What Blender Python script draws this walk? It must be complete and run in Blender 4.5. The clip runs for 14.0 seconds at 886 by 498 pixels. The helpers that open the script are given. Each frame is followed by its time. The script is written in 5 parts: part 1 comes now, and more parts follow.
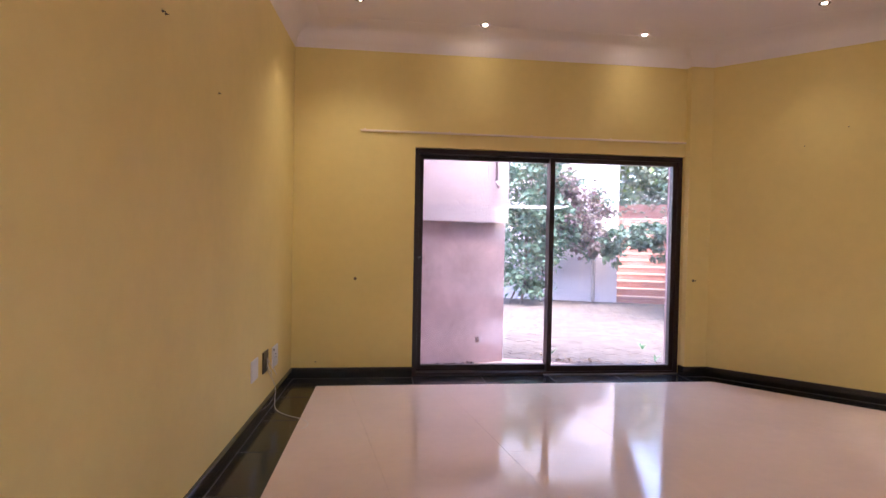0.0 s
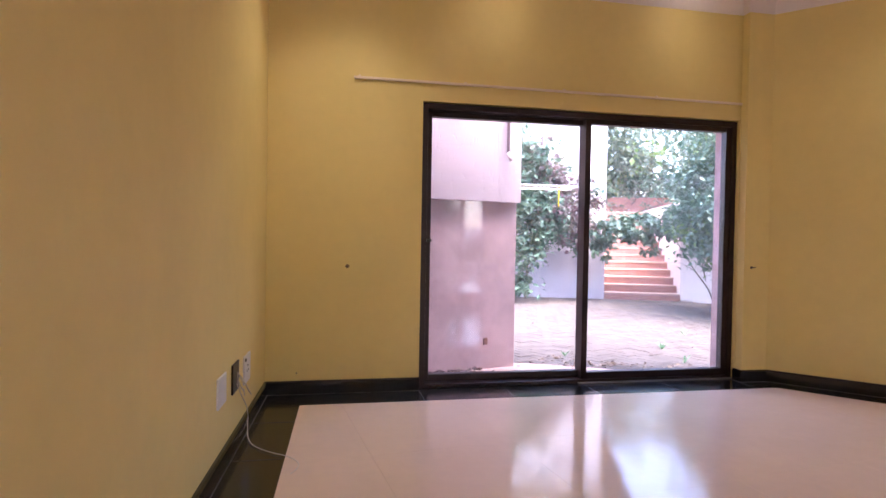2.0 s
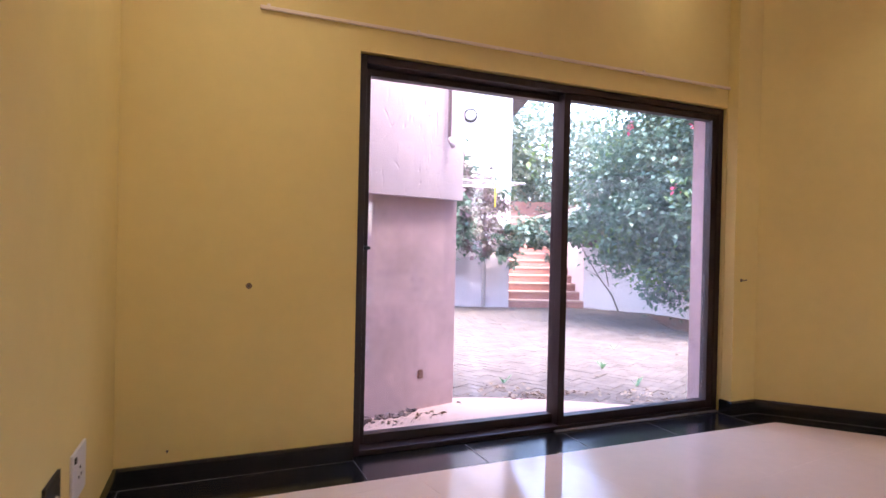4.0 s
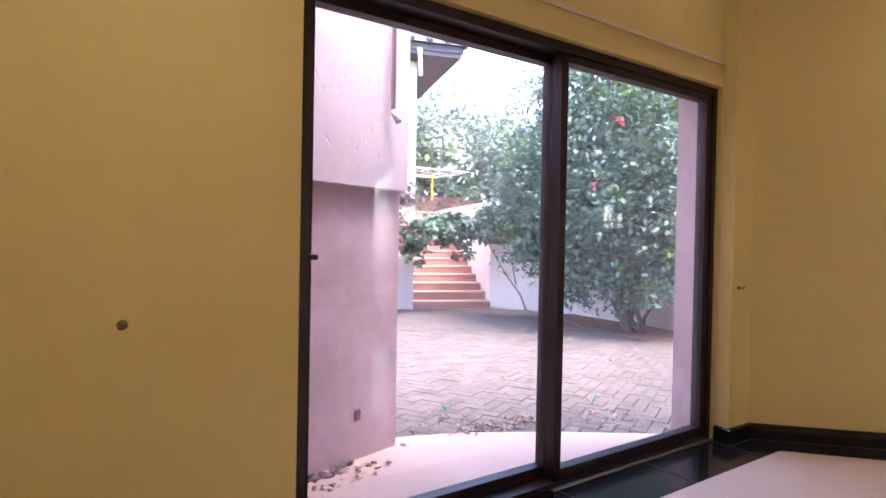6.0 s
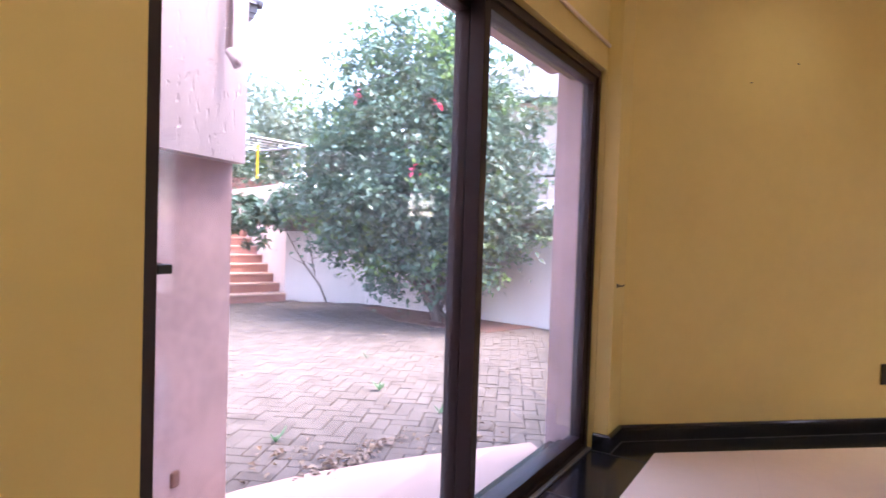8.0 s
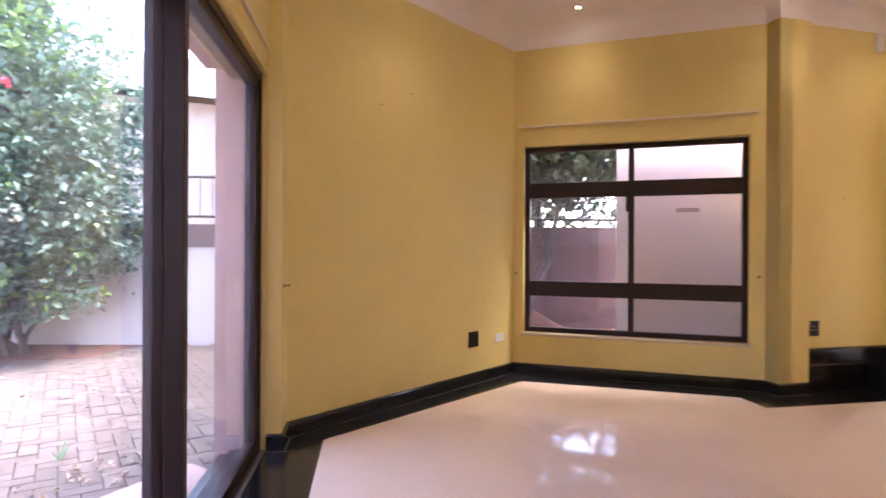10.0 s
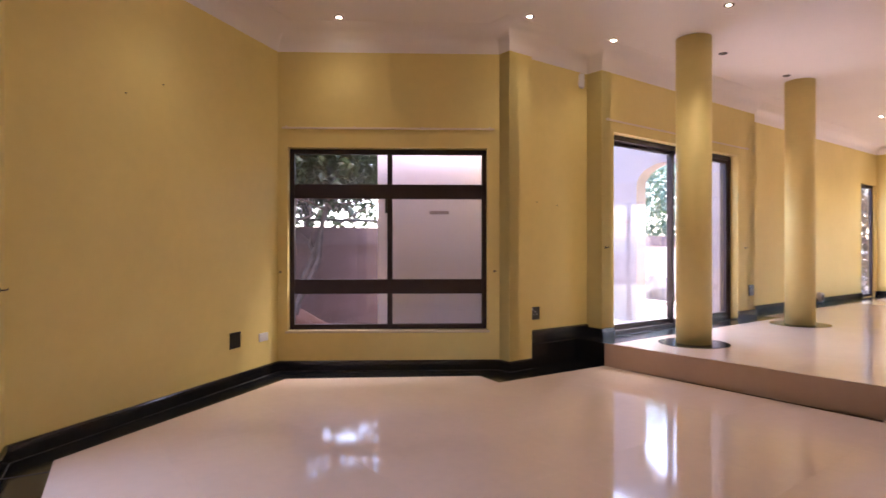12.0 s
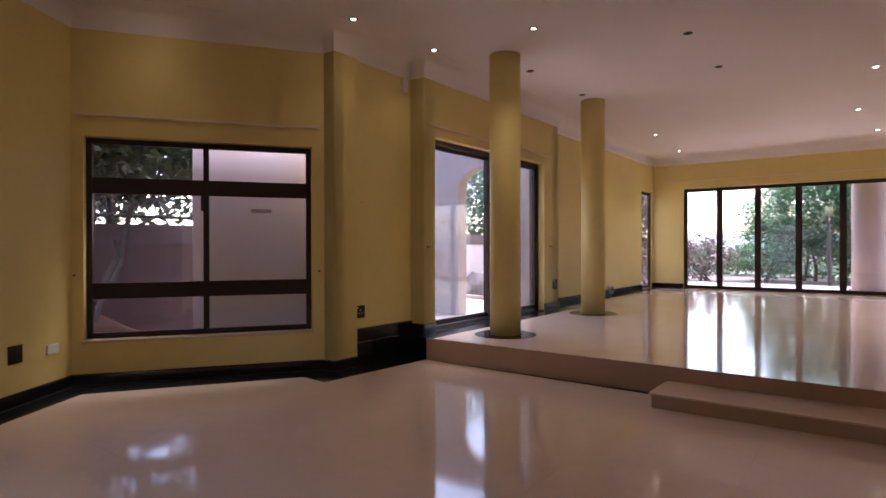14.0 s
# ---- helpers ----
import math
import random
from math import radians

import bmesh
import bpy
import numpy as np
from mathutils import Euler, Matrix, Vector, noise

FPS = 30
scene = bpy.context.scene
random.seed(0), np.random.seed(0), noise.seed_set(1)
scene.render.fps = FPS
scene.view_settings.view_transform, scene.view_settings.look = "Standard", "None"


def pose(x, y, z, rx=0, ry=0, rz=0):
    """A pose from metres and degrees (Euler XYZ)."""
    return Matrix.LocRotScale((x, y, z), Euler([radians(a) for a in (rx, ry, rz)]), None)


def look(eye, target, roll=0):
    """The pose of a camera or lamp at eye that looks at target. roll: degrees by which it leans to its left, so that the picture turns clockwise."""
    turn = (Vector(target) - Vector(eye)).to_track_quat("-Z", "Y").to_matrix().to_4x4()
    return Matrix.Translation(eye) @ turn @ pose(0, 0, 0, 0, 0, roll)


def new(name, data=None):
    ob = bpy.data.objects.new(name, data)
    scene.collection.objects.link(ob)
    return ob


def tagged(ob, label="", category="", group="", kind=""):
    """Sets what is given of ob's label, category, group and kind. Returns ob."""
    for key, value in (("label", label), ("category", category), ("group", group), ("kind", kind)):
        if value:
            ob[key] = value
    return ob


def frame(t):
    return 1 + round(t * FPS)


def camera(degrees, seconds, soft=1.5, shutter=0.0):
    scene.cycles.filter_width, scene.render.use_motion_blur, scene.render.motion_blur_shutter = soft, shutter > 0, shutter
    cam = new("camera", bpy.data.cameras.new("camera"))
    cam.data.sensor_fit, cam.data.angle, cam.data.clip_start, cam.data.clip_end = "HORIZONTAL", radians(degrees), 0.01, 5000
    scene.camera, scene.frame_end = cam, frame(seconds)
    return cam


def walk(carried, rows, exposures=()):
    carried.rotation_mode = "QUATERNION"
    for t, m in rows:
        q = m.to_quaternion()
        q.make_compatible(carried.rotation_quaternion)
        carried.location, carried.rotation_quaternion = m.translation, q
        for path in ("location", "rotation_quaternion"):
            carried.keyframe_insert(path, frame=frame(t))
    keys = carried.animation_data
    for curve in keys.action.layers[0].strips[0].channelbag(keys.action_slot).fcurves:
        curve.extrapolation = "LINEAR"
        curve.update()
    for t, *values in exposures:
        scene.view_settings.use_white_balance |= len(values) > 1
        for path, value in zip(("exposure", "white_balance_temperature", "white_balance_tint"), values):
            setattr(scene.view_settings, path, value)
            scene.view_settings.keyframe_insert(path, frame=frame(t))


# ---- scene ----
cam = camera(74.6, 14.0, shutter=0.4)
PATH = [
    (0, (0.039, -0.489, 1.317), (0.279, 1.496, 1.277), 1.1),
    (0.5, (-0.007, -0.195, 1.313), (0.239, 1.79, 1.275), 1.1),
    (1, (-0.094, 0.055, 1.261), (0.177, 2.036, 1.227), 1.0),
    (1.5, (-0.205, 0.337, 1.214), (0.129, 2.309, 1.176), 1.0),
    (2, (-0.256, 0.666, 1.132), (0.131, 2.628, 1.097), 1.0),
    (2.5, (-0.297, 0.989, 1.114), (0.142, 2.94, 1.083), 0.9),
    (3, (-0.334, 1.301, 1.139), (0.206, 3.227, 1.108), 1.0),
    (3.2, (-0.37, 1.435, 1.131), (0.231, 3.342, 1.105), 1.1),
    (5.5, (-0.381, 2.782, 1.18), (0.66, 4.49, 1.157), 1.1),
    (6, (-0.334, 3.019, 1.181), (0.819, 4.653, 1.158), 1.1),
    (6.5, (-0.305, 3.257, 1.17), (0.989, 4.782, 1.155), 1.0),
    (7, (-0.191, 3.463, 1.195), (1.185, 4.914, 1.17), 0.8),
    (7.2, (-0.17, 3.578, 1.214), (1.259, 4.978, 1.177), 1.1),
    (9.3, (-0.228, 4.19, 1.178), (1.758, 4.431, 1.159), 0.8),
    (9.5, (-0.243, 4.237, 1.173), (1.755, 4.326, 1.159), 0.5),
    (10, (-0.338, 4.355, 1.165), (1.647, 4.109, 1.162), 0.3),
    (10.5, (-0.406, 4.373, 1.182), (1.535, 3.891, 1.176), 0.3),
    (11, (-0.435, 4.395, 1.168), (1.444, 3.711, 1.167), 0.2),
    (11.5, (-0.493, 4.348, 1.169), (1.326, 3.515, 1.168), 0.1),
    (12, (-0.555, 4.305, 1.151), (1.197, 3.341, 1.152), 0.0),
    (12.5, (-0.583, 4.315, 1.161), (1.084, 3.211, 1.158), 0.1),
    (13, (-0.606, 4.312, 1.161), (0.971, 3.083, 1.157), 0.0),
    (13.5, (-0.633, 4.31, 1.165), (0.854, 2.972, 1.159), -0.0),
    (14, (-0.653, 4.3, 1.171), (0.754, 2.878, 1.163), -0.1),
]
walk(cam, [(t, look(eye, target, roll)) for t, eye, target, roll in PATH],
     exposures=[(0.0, 4.5, 6350, 19), (3.0, 4.52, 6350, 20), (7.0, 4.25, 6500, 19), (9.5, 4.8, 6500, 19), (10.5, 4.8, 6450, 18), (11.0, 4.65, 6450, 17), (12.0, 4.38, 6500, 17), (13.5, 3.42, 6600, 17), (14.0, 3.16, 6600, 17)])


# ---- world, sun, exposure ----
world = bpy.data.worlds.new("sky")
scene.world = world
world.use_nodes = True
wn = world.node_tree.nodes
sky = wn.new("ShaderNodeTexSky")
sky.sky_type, sky.sun_disc = "NISHITA", False
sky.sun_elevation, sky.sun_rotation = radians(63), radians(157)
sky.dust_density, sky.air_density, sky.ozone_density = 1.5, 1.0, 1.0
world.node_tree.links.new(sky.outputs[0], wn["Background"].inputs[0])
wn["Background"].inputs[1].default_value = 0.118
sun = new("sun", bpy.data.lights.new("sun", "SUN"))
sun.data.energy, sun.data.angle, sun.data.color = 0.85, radians(40), (1.0, 0.96, 0.9)
sun.matrix_world = look((0, 0, 30), (-2.6, 6.0, 17.0))


# ---- materials ----
def mat(name, color, rough=0.6, metal=0.0, vary=0.08, scale=6.0, bump=0.0, bscale=60.0, spec=0.5, coat=0.0, color2=None, rnd=0.0, detail=4.0, scrape=False):
    """Painted, stone or metal surface: colour broken by noise at two scales, fine relief."""
    m = bpy.data.materials.new(name)
    m.use_nodes = True
    nt = m.node_tree
    b = nt.nodes["Principled BSDF"]
    link = nt.links.new
    tc = nt.nodes.new("ShaderNodeTexCoord")
    n1 = nt.nodes.new("ShaderNodeTexNoise")
    n1.inputs["Scale"].default_value, n1.inputs["Detail"].default_value = scale, detail
    n2 = nt.nodes.new("ShaderNodeTexNoise")
    n2.inputs["Scale"].default_value, n2.inputs["Detail"].default_value = scale * 9, 3.0
    geo = nt.nodes.new("ShaderNodeNewGeometry")
    link(geo.outputs["Position"], n1.inputs["Vector"])
    link(geo.outputs["Position"], n2.inputs["Vector"])
    mix = nt.nodes.new("ShaderNodeMix")
    mix.data_type = "RGBA"
    c2 = color2 or tuple(max(0.0, c * (1 - 2.2 * vary)) for c in color)
    mix.inputs["A"].default_value, mix.inputs["B"].default_value = (*color, 1), (*c2, 1)
    ramp = nt.nodes.new("ShaderNodeMapRange")
    ramp.inputs["From Min"].default_value, ramp.inputs["From Max"].default_value = 0.35, 0.7
    add = nt.nodes.new("ShaderNodeMath")
    add.operation = "MULTIPLY_ADD"
    add.inputs[1].default_value = 0.3
    link(n2.outputs["Fac"], add.inputs[0])
    sc = nt.nodes.new("ShaderNodeMath")
    sc.operation = "MULTIPLY"
    sc.inputs[1].default_value = 0.7
    link(n1.outputs["Fac"], sc.inputs[0])
    link(sc.outputs[0], add.inputs[2])
    link(add.outputs[0], ramp.inputs["Value"])
    link(ramp.outputs[0], mix.inputs["Factor"])
    out = mix.outputs["Result"]
    if rnd:
        info = nt.nodes.new("ShaderNodeObjectInfo")
        isl = nt.nodes.new("ShaderNodeNewGeometry")
        hs = nt.nodes.new("ShaderNodeHueSaturation")
        sm = nt.nodes.new("ShaderNodeMath")
        sm.operation = "ADD"
        link(info.outputs["Random"], sm.inputs[0])
        link(isl.outputs["Random Per Island"], sm.inputs[1])
        fr = nt.nodes.new("ShaderNodeMath")
        fr.operation = "FRACT"
        link(sm.outputs[0], fr.inputs[0])
        mr = nt.nodes.new("ShaderNodeMapRange")
        mr.inputs["To Min"].default_value, mr.inputs["To Max"].default_value = 1 - rnd, 1 + rnd
        link(fr.outputs[0], mr.inputs["Value"])
        link(mr.outputs[0], hs.inputs["Value"])
        link(out, hs.inputs["Color"])
        out = hs.outputs["Color"]
    link(out, b.inputs["Base Color"])
    b.inputs["Metallic"].default_value, b.inputs["Specular IOR Level"].default_value = metal, spec
    b.inputs["Coat Weight"].default_value, b.inputs["Coat Roughness"].default_value = coat, 0.04
    rr = nt.nodes.new("ShaderNodeMapRange")
    rr.inputs["To Min"].default_value, rr.inputs["To Max"].default_value = rough * 0.85, min(1.0, rough * 1.2)
    link(n1.outputs["Fac"], rr.inputs["Value"])
    link(rr.outputs[0], b.inputs["Roughness"])
    if bump:
        n3 = nt.nodes.new("ShaderNodeTexNoise")
        n3.inputs["Scale"].default_value, n3.inputs["Detail"].default_value = bscale, 5.0
        height = n3.outputs["Fac"]
        if scrape:
            # short upright scratches dragged out of the wet plaster
            mp = nt.nodes.new("ShaderNodeMapping")
            mp.inputs["Scale"].default_value = (1.0, 1.0, 0.4)
            link(geo.outputs["Position"], mp.inputs["Vector"])
            link(mp.outputs[0], n3.inputs["Vector"])
            cut = nt.nodes.new("ShaderNodeMapRange")
            cut.inputs["From Min"].default_value, cut.inputs["From Max"].default_value = 0.61, 0.72
            cut.inputs["To Min"].default_value, cut.inputs["To Max"].default_value = 1.0, 0.0
            link(n3.outputs["Fac"], cut.inputs["Value"])
            n3.inputs["Detail"].default_value = 2.5
            height = cut.outputs[0]
        else:
            link(geo.outputs["Position"], n3.inputs["Vector"])
        bp = nt.nodes.new("ShaderNodeBump")
        bp.inputs["Strength"].default_value, bp.inputs["Distance"].default_value = bump, 0.01
        link(height, bp.inputs["Height"])
        link(bp.outputs[0], b.inputs["Normal"])
    return m


def glass_mat(name, tint, haze):
    m = bpy.data.materials.new(name)
    m.use_nodes = True
    nt = m.node_tree
    nt.nodes.remove(nt.nodes["Principled BSDF"])
    tr, gl, mx = nt.nodes.new("ShaderNodeBsdfTransparent"), nt.nodes.new("ShaderNodeBsdfGlossy"), nt.nodes.new("ShaderNodeMixShader")
    lw = nt.nodes.new("ShaderNodeLayerWeight")
    lw.inputs["Blend"].default_value = 0.5
    pw = nt.nodes.new("ShaderNodeMath")
    pw.operation = "POWER"
    pw.inputs[1].default_value = 5.0
    nt.links.new(lw.outputs["Facing"], pw.inputs[0])
    fr = nt.nodes.new("ShaderNodeMath")
    fr.operation = "MULTIPLY_ADD"
    fr.inputs[1].default_value, fr.inputs[2].default_value = 0.9, 0.035
    nt.links.new(pw.outputs[0], fr.inputs[0])
    tr.inputs["Color"].default_value, gl.inputs["Roughness"].default_value = (*tint, 1), 0.0
    nt.links.new(fr.outputs[0], mx.inputs[0])
    nt.links.new(tr.outputs[0], mx.inputs[1])
    nt.links.new(gl.outputs[0], mx.inputs[2])
    # a thin translucent film: some dust, plus a stand-in for flare haze
    veil, film = nt.nodes.new("ShaderNodeBsdfTranslucent"), nt.nodes.new("ShaderNodeMixShader")
    veil.inputs["Color"].default_value = (0.8, 0.78, 0.8, 1)
    film.inputs[0].default_value = haze
    nt.links.new(mx.outputs[0], film.inputs[1])
    nt.links.new(veil.outputs[0], film.inputs[2])
    nt.links.new(film.outputs[0], nt.nodes["Material Output"].inputs["Surface"])
    return m


def leaf_mat(name, color, color2, trans=0.35):
    m = bpy.data.materials.new(name)
    m.use_nodes = True
    nt = m.node_tree
    b = nt.nodes["Principled BSDF"]
    geo = nt.nodes.new("ShaderNodeNewGeometry")
    mix = nt.nodes.new("ShaderNodeMix")
    mix.data_type = "RGBA"
    mix.inputs["A"].default_value, mix.inputs["B"].default_value = (*color, 1), (*color2, 1)
    nt.links.new(geo.outputs["Random Per Island"], mix.inputs["Factor"])
    nt.links.new(mix.outputs["Result"], b.inputs["Base Color"])
    b.inputs["Roughness"].default_value = 0.42
    tl = nt.nodes.new("ShaderNodeBsdfTranslucent")
    nt.links.new(mix.outputs["Result"], tl.inputs["Color"])
    ms = nt.nodes.new("ShaderNodeMixShader")
    ms.inputs[0].default_value = trans
    nt.links.new(b.outputs[0], ms.inputs[1])
    nt.links.new(tl.outputs[0], ms.inputs[2])
    nt.links.new(ms.outputs[0], nt.nodes["Material Output"].inputs["Surface"])
    return m


def glow_mat(name, color, strength):
    m = bpy.data.materials.new(name)
    m.use_nodes = True
    b = m.node_tree.nodes["Principled BSDF"]
    b.inputs["Base Color"].default_value = (0.8, 0.8, 0.8, 1)
    b.inputs["Emission Color"].default_value, b.inputs["Emission Strength"].default_value = (*color, 1), strength
    return m


M_WALL = mat("ochre_wall_paint", (0.79, 0.625, 0.24), 0.55, vary=0.035, scale=1.3, bump=0.06, bscale=140, spec=0.3)
M_CEIL = mat("white_ceiling_paint", (0.83, 0.755, 0.71), 0.8, vary=0.015, scale=1.0, bump=0.03, bscale=200)
M_TILE = mat("polished_cream_tile", (0.80, 0.635, 0.52), 0.075, vary=0.04, scale=1.6, spec=0.6, rnd=0.008)
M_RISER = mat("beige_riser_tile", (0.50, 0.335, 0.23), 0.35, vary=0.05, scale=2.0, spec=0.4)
M_BLACK = mat("black_granite_tile", (0.012, 0.012, 0.014), 0.16, vary=0.2, scale=30, spec=0.5)
M_GROUT = mat("tile_grout", (0.66, 0.52, 0.42), 0.1)
M_LINE = mat("pale_grout_line", (0.10, 0.095, 0.09), 0.7)
M_FRAME = mat("dark_bronze_aluminium", (0.024, 0.011, 0.011), 0.4, vary=0.1, scale=8, spec=0.4)
M_TRACK = mat("worn_aluminium_track", (0.30, 0.28, 0.28), 0.4, metal=0.7)
M_GLASS = glass_mat("window_glass", (0.95, 0.93, 0.97), 0.006)
M_HAZY = glass_mat("hazy_door_glass", (0.95, 0.93, 0.97), 0.026)
M_WHITE = mat("white_plastic", (0.74, 0.72, 0.72), 0.35, vary=0.02)
M_BLKPL = mat("black_plastic", (0.012, 0.011, 0.011), 0.35, vary=0.1)
M_RAIL = mat("cream_rail_paint", (0.80, 0.66, 0.52), 0.45, vary=0.04)
M_SILL = mat("cream_sill_paint", (0.62, 0.50, 0.34), 0.5, vary=0.05)
M_CHROME = mat("brushed_chrome", (0.55, 0.52, 0.5), 0.25, metal=1.0)
M_BRONZE = mat("dull_bronze_trim", (0.16, 0.12, 0.10), 0.35, metal=0.8)
M_LED = glow_mat("lit_lamp_glass", (1.0, 0.88, 0.70), 9.0)
M_DEAD = mat("unlit_lamp_glass", (0.10, 0.09, 0.09), 0.2)
M_PINK = mat("pink_rough_plaster", (0.60, 0.42, 0.41), 0.85, vary=0.16, scale=2.6, bump=0.22, bscale=9, spec=0.2)
M_PINKUP = mat("pale_pink_scraped_plaster", (0.60, 0.515, 0.515), 0.85, vary=0.07, scale=2.0, bump=0.55, bscale=38, spec=0.2, scrape=True)
M_SLAB = mat("pink_concrete_slab", (0.58, 0.385, 0.295), 0.75, vary=0.10, scale=1.5, bump=0.2, bscale=50)
M_PAVER = mat("worn_brick_paver", (0.150, 0.125, 0.108), 0.9, vary=0.18, scale=5, bump=0.3, bscale=60, rnd=0.11, spec=0.15)
M_SAND = mat("paver_joint_sand", (0.15, 0.12, 0.105), 0.95, vary=0.15, scale=8)
M_STAIR = mat("terracotta_stair_tile", (0.42, 0.205, 0.165), 0.6, vary=0.12, scale=4, rnd=0.08)
M_OUTWHITE = mat("white_exterior_plaster", (0.75, 0.68, 0.655), 0.85, vary=0.05, scale=1.2, bump=0.25, bscale=40, spec=0.2)
M_WING = mat("pale_pinkish_plaster", (0.86, 0.78, 0.78), 0.85, vary=0.05, scale=1.2, bump=0.2, bscale=40, spec=0.2)
# White patio plaster; its base is darkened in place of eave shade.
M_PATIO = mat("shade_darkened_patio_plaster", (0.36, 0.32, 0.32), 0.85, vary=0.12, scale=1.2, bump=0.2, bscale=30, spec=0.2)
M_ROCK = mat("grey_boulder", (0.17, 0.155, 0.155), 0.9, vary=0.2, scale=5, bump=0.6, bscale=20)
M_RUBBLE = mat("dirty_plaster_rubble", (0.16, 0.105, 0.095), 0.95, vary=0.25, scale=20, rnd=0.35)
M_OUTGREY = mat("lilac_exterior_plaster", (0.60, 0.55, 0.57), 0.85, vary=0.07, scale=1.2, bump=0.25, bscale=40, spec=0.2)
M_NEIGH = mat("beige_house_paint", (0.44, 0.37, 0.33), 0.85, vary=0.08, scale=1.2, bump=0.2, bscale=40, spec=0.2)
# Brown wall paint, darkened further to carry the shade of the trees.
M_BROWNSHADE = mat("tree_shaded_brown_paint", (0.15, 0.098, 0.092), 0.85, vary=0.12, scale=2)
M_COPE = mat("dusky_coping_paint", (0.17, 0.12, 0.12), 0.8, vary=0.12, scale=3)
M_ROOF = mat("grey_roof_tile", (0.11, 0.10, 0.11), 0.75, vary=0.2, scale=4, rnd=0.15)
M_FASCIA = mat("dark_fascia_paint", (0.05, 0.045, 0.055), 0.6)
M_STEEL = mat("black_painted_steel", (0.012, 0.012, 0.013), 0.45)
M_SOIL = mat("red_soil", (0.21, 0.09, 0.062), 0.95, vary=0.2, scale=3, bump=0.6, bscale=20)
M_GROUND = mat("dry_ground", (0.30, 0.25, 0.21), 0.95, vary=0.2, scale=0.8, bump=0.4, bscale=15)
M_TERRACE = mat("pale_terrace_paving", (0.52, 0.45, 0.41), 0.7, vary=0.08, scale=2.0)
M_BARK = mat("grey_brown_bark", (0.15, 0.115, 0.095), 0.9, vary=0.2, scale=10, bump=0.5, bscale=40)
M_LEAF = leaf_mat("hibiscus_leaf", (0.06, 0.125, 0.085), (0.17, 0.26, 0.17), 0.3)
M_LEAFG = leaf_mat("garden_leaf", (0.10, 0.23, 0.12), (0.20, 0.35, 0.18), 0.5)
# Pale copy of the garden leaf, with distance haze mixed into its colour.
M_LEAFH = leaf_mat("hazed_hillside_leaf", (0.13, 0.19, 0.14), (0.22, 0.28, 0.20), 0.4)
M_LEAFY = leaf_mat("young_leaf", (0.12, 0.22, 0.06), (0.20, 0.30, 0.09))
M_LEAFR = leaf_mat("reddish_bract_leaf", (0.22, 0.13, 0.15), (0.17, 0.18, 0.13), 0.45)
M_LEAFD = leaf_mat("dark_tree_leaf", (0.03, 0.05, 0.025), (0.06, 0.085, 0.035))
M_PLUG = mat("brown_wall_plug", (0.24, 0.15, 0.07), 0.7, vary=0.15, scale=60)
M_BURG = leaf_mat("burgundy_leaf", (0.19, 0.11, 0.105), (0.16, 0.14, 0.115), 0.5)
M_YUCCA = leaf_mat("yucca_leaf", (0.34, 0.38, 0.20), (0.45, 0.46, 0.28), 0.4)
M_TRUNK = mat("pale_smooth_bark", (0.20, 0.155, 0.14), 0.85, vary=0.2, scale=10, bump=0.4, bscale=40)
M_VENT = mat("pinkish_brown_vent", (0.30, 0.21, 0.21), 0.7)
M_HILL = mat("hazy_hill", (0.42, 0.47, 0.50), 0.95, vary=0.1, scale=0.02)
M_DRY = leaf_mat("dry_leaf", (0.16, 0.10, 0.07), (0.30, 0.22, 0.14), 0.1)
M_YEL = mat("yellow_strap", (0.75, 0.55, 0.02), 0.5)
M_CABLE = mat("white_cable", (0.62, 0.57, 0.52), 0.5)
M_FLOWER = leaf_mat("hibiscus_flower", (0.75, 0.05, 0.12), (0.8, 0.12, 0.2))


# ---- building helpers ----
def thing(name, at=(0, 0, 0), rz=0, label="", category="", group="", kind=""):
    ob = new(name)
    ob.empty_display_size = 0.1
    ob.matrix_world = pose(*at, 0, 0, rz)
    return tagged(ob, label, category, group, kind)


def part(name, bm, material, parent=None, label=""):
    me = bpy.data.meshes.new(name)
    bmesh.ops.recalc_face_normals(bm, faces=bm.faces)
    bm.to_mesh(me)
    bm.free()
    me.materials.append(material)
    ob = new(name, me)
    if parent:
        ob.parent = parent
    if label:
        ob["label"] = label
    return ob


def solo(name, bm, material, at=(0, 0, 0), rz=0, label="", category="", group="", kind=""):
    ob = part(name, bm, material)
    ob.matrix_world = pose(*at, 0, 0, rz)
    return tagged(ob, label, category, group, kind)


def structure(name, bm, material, label):
    return tagged(part(name, bm, material), label, "", "", "structure")


def smooth(ob):
    for p in ob.data.polygons:
        p.use_smooth = True
    return ob


def box(bm, x0, y0, z0, x1, y1, z1, bevel=0.0):
    r = bmesh.ops.create_cube(bm, size=1.0)
    vs = r["verts"]
    for v in vs:
        v.co = Vector(((x0 + x1) / 2 + v.co.x * (x1 - x0), (y0 + y1) / 2 + v.co.y * (y1 - y0), (z0 + z1) / 2 + v.co.z * (z1 - z0)))
    if bevel:
        es = list({e for v in vs for e in v.link_edges})
        bmesh.ops.bevel(bm, geom=es, offset=bevel, segments=2, affect="EDGES", profile=0.5)
    return bm


def cube(x0, y0, z0, x1, y1, z1, bevel=0.0):
    return box(bmesh.new(), x0, y0, z0, x1, y1, z1, bevel)


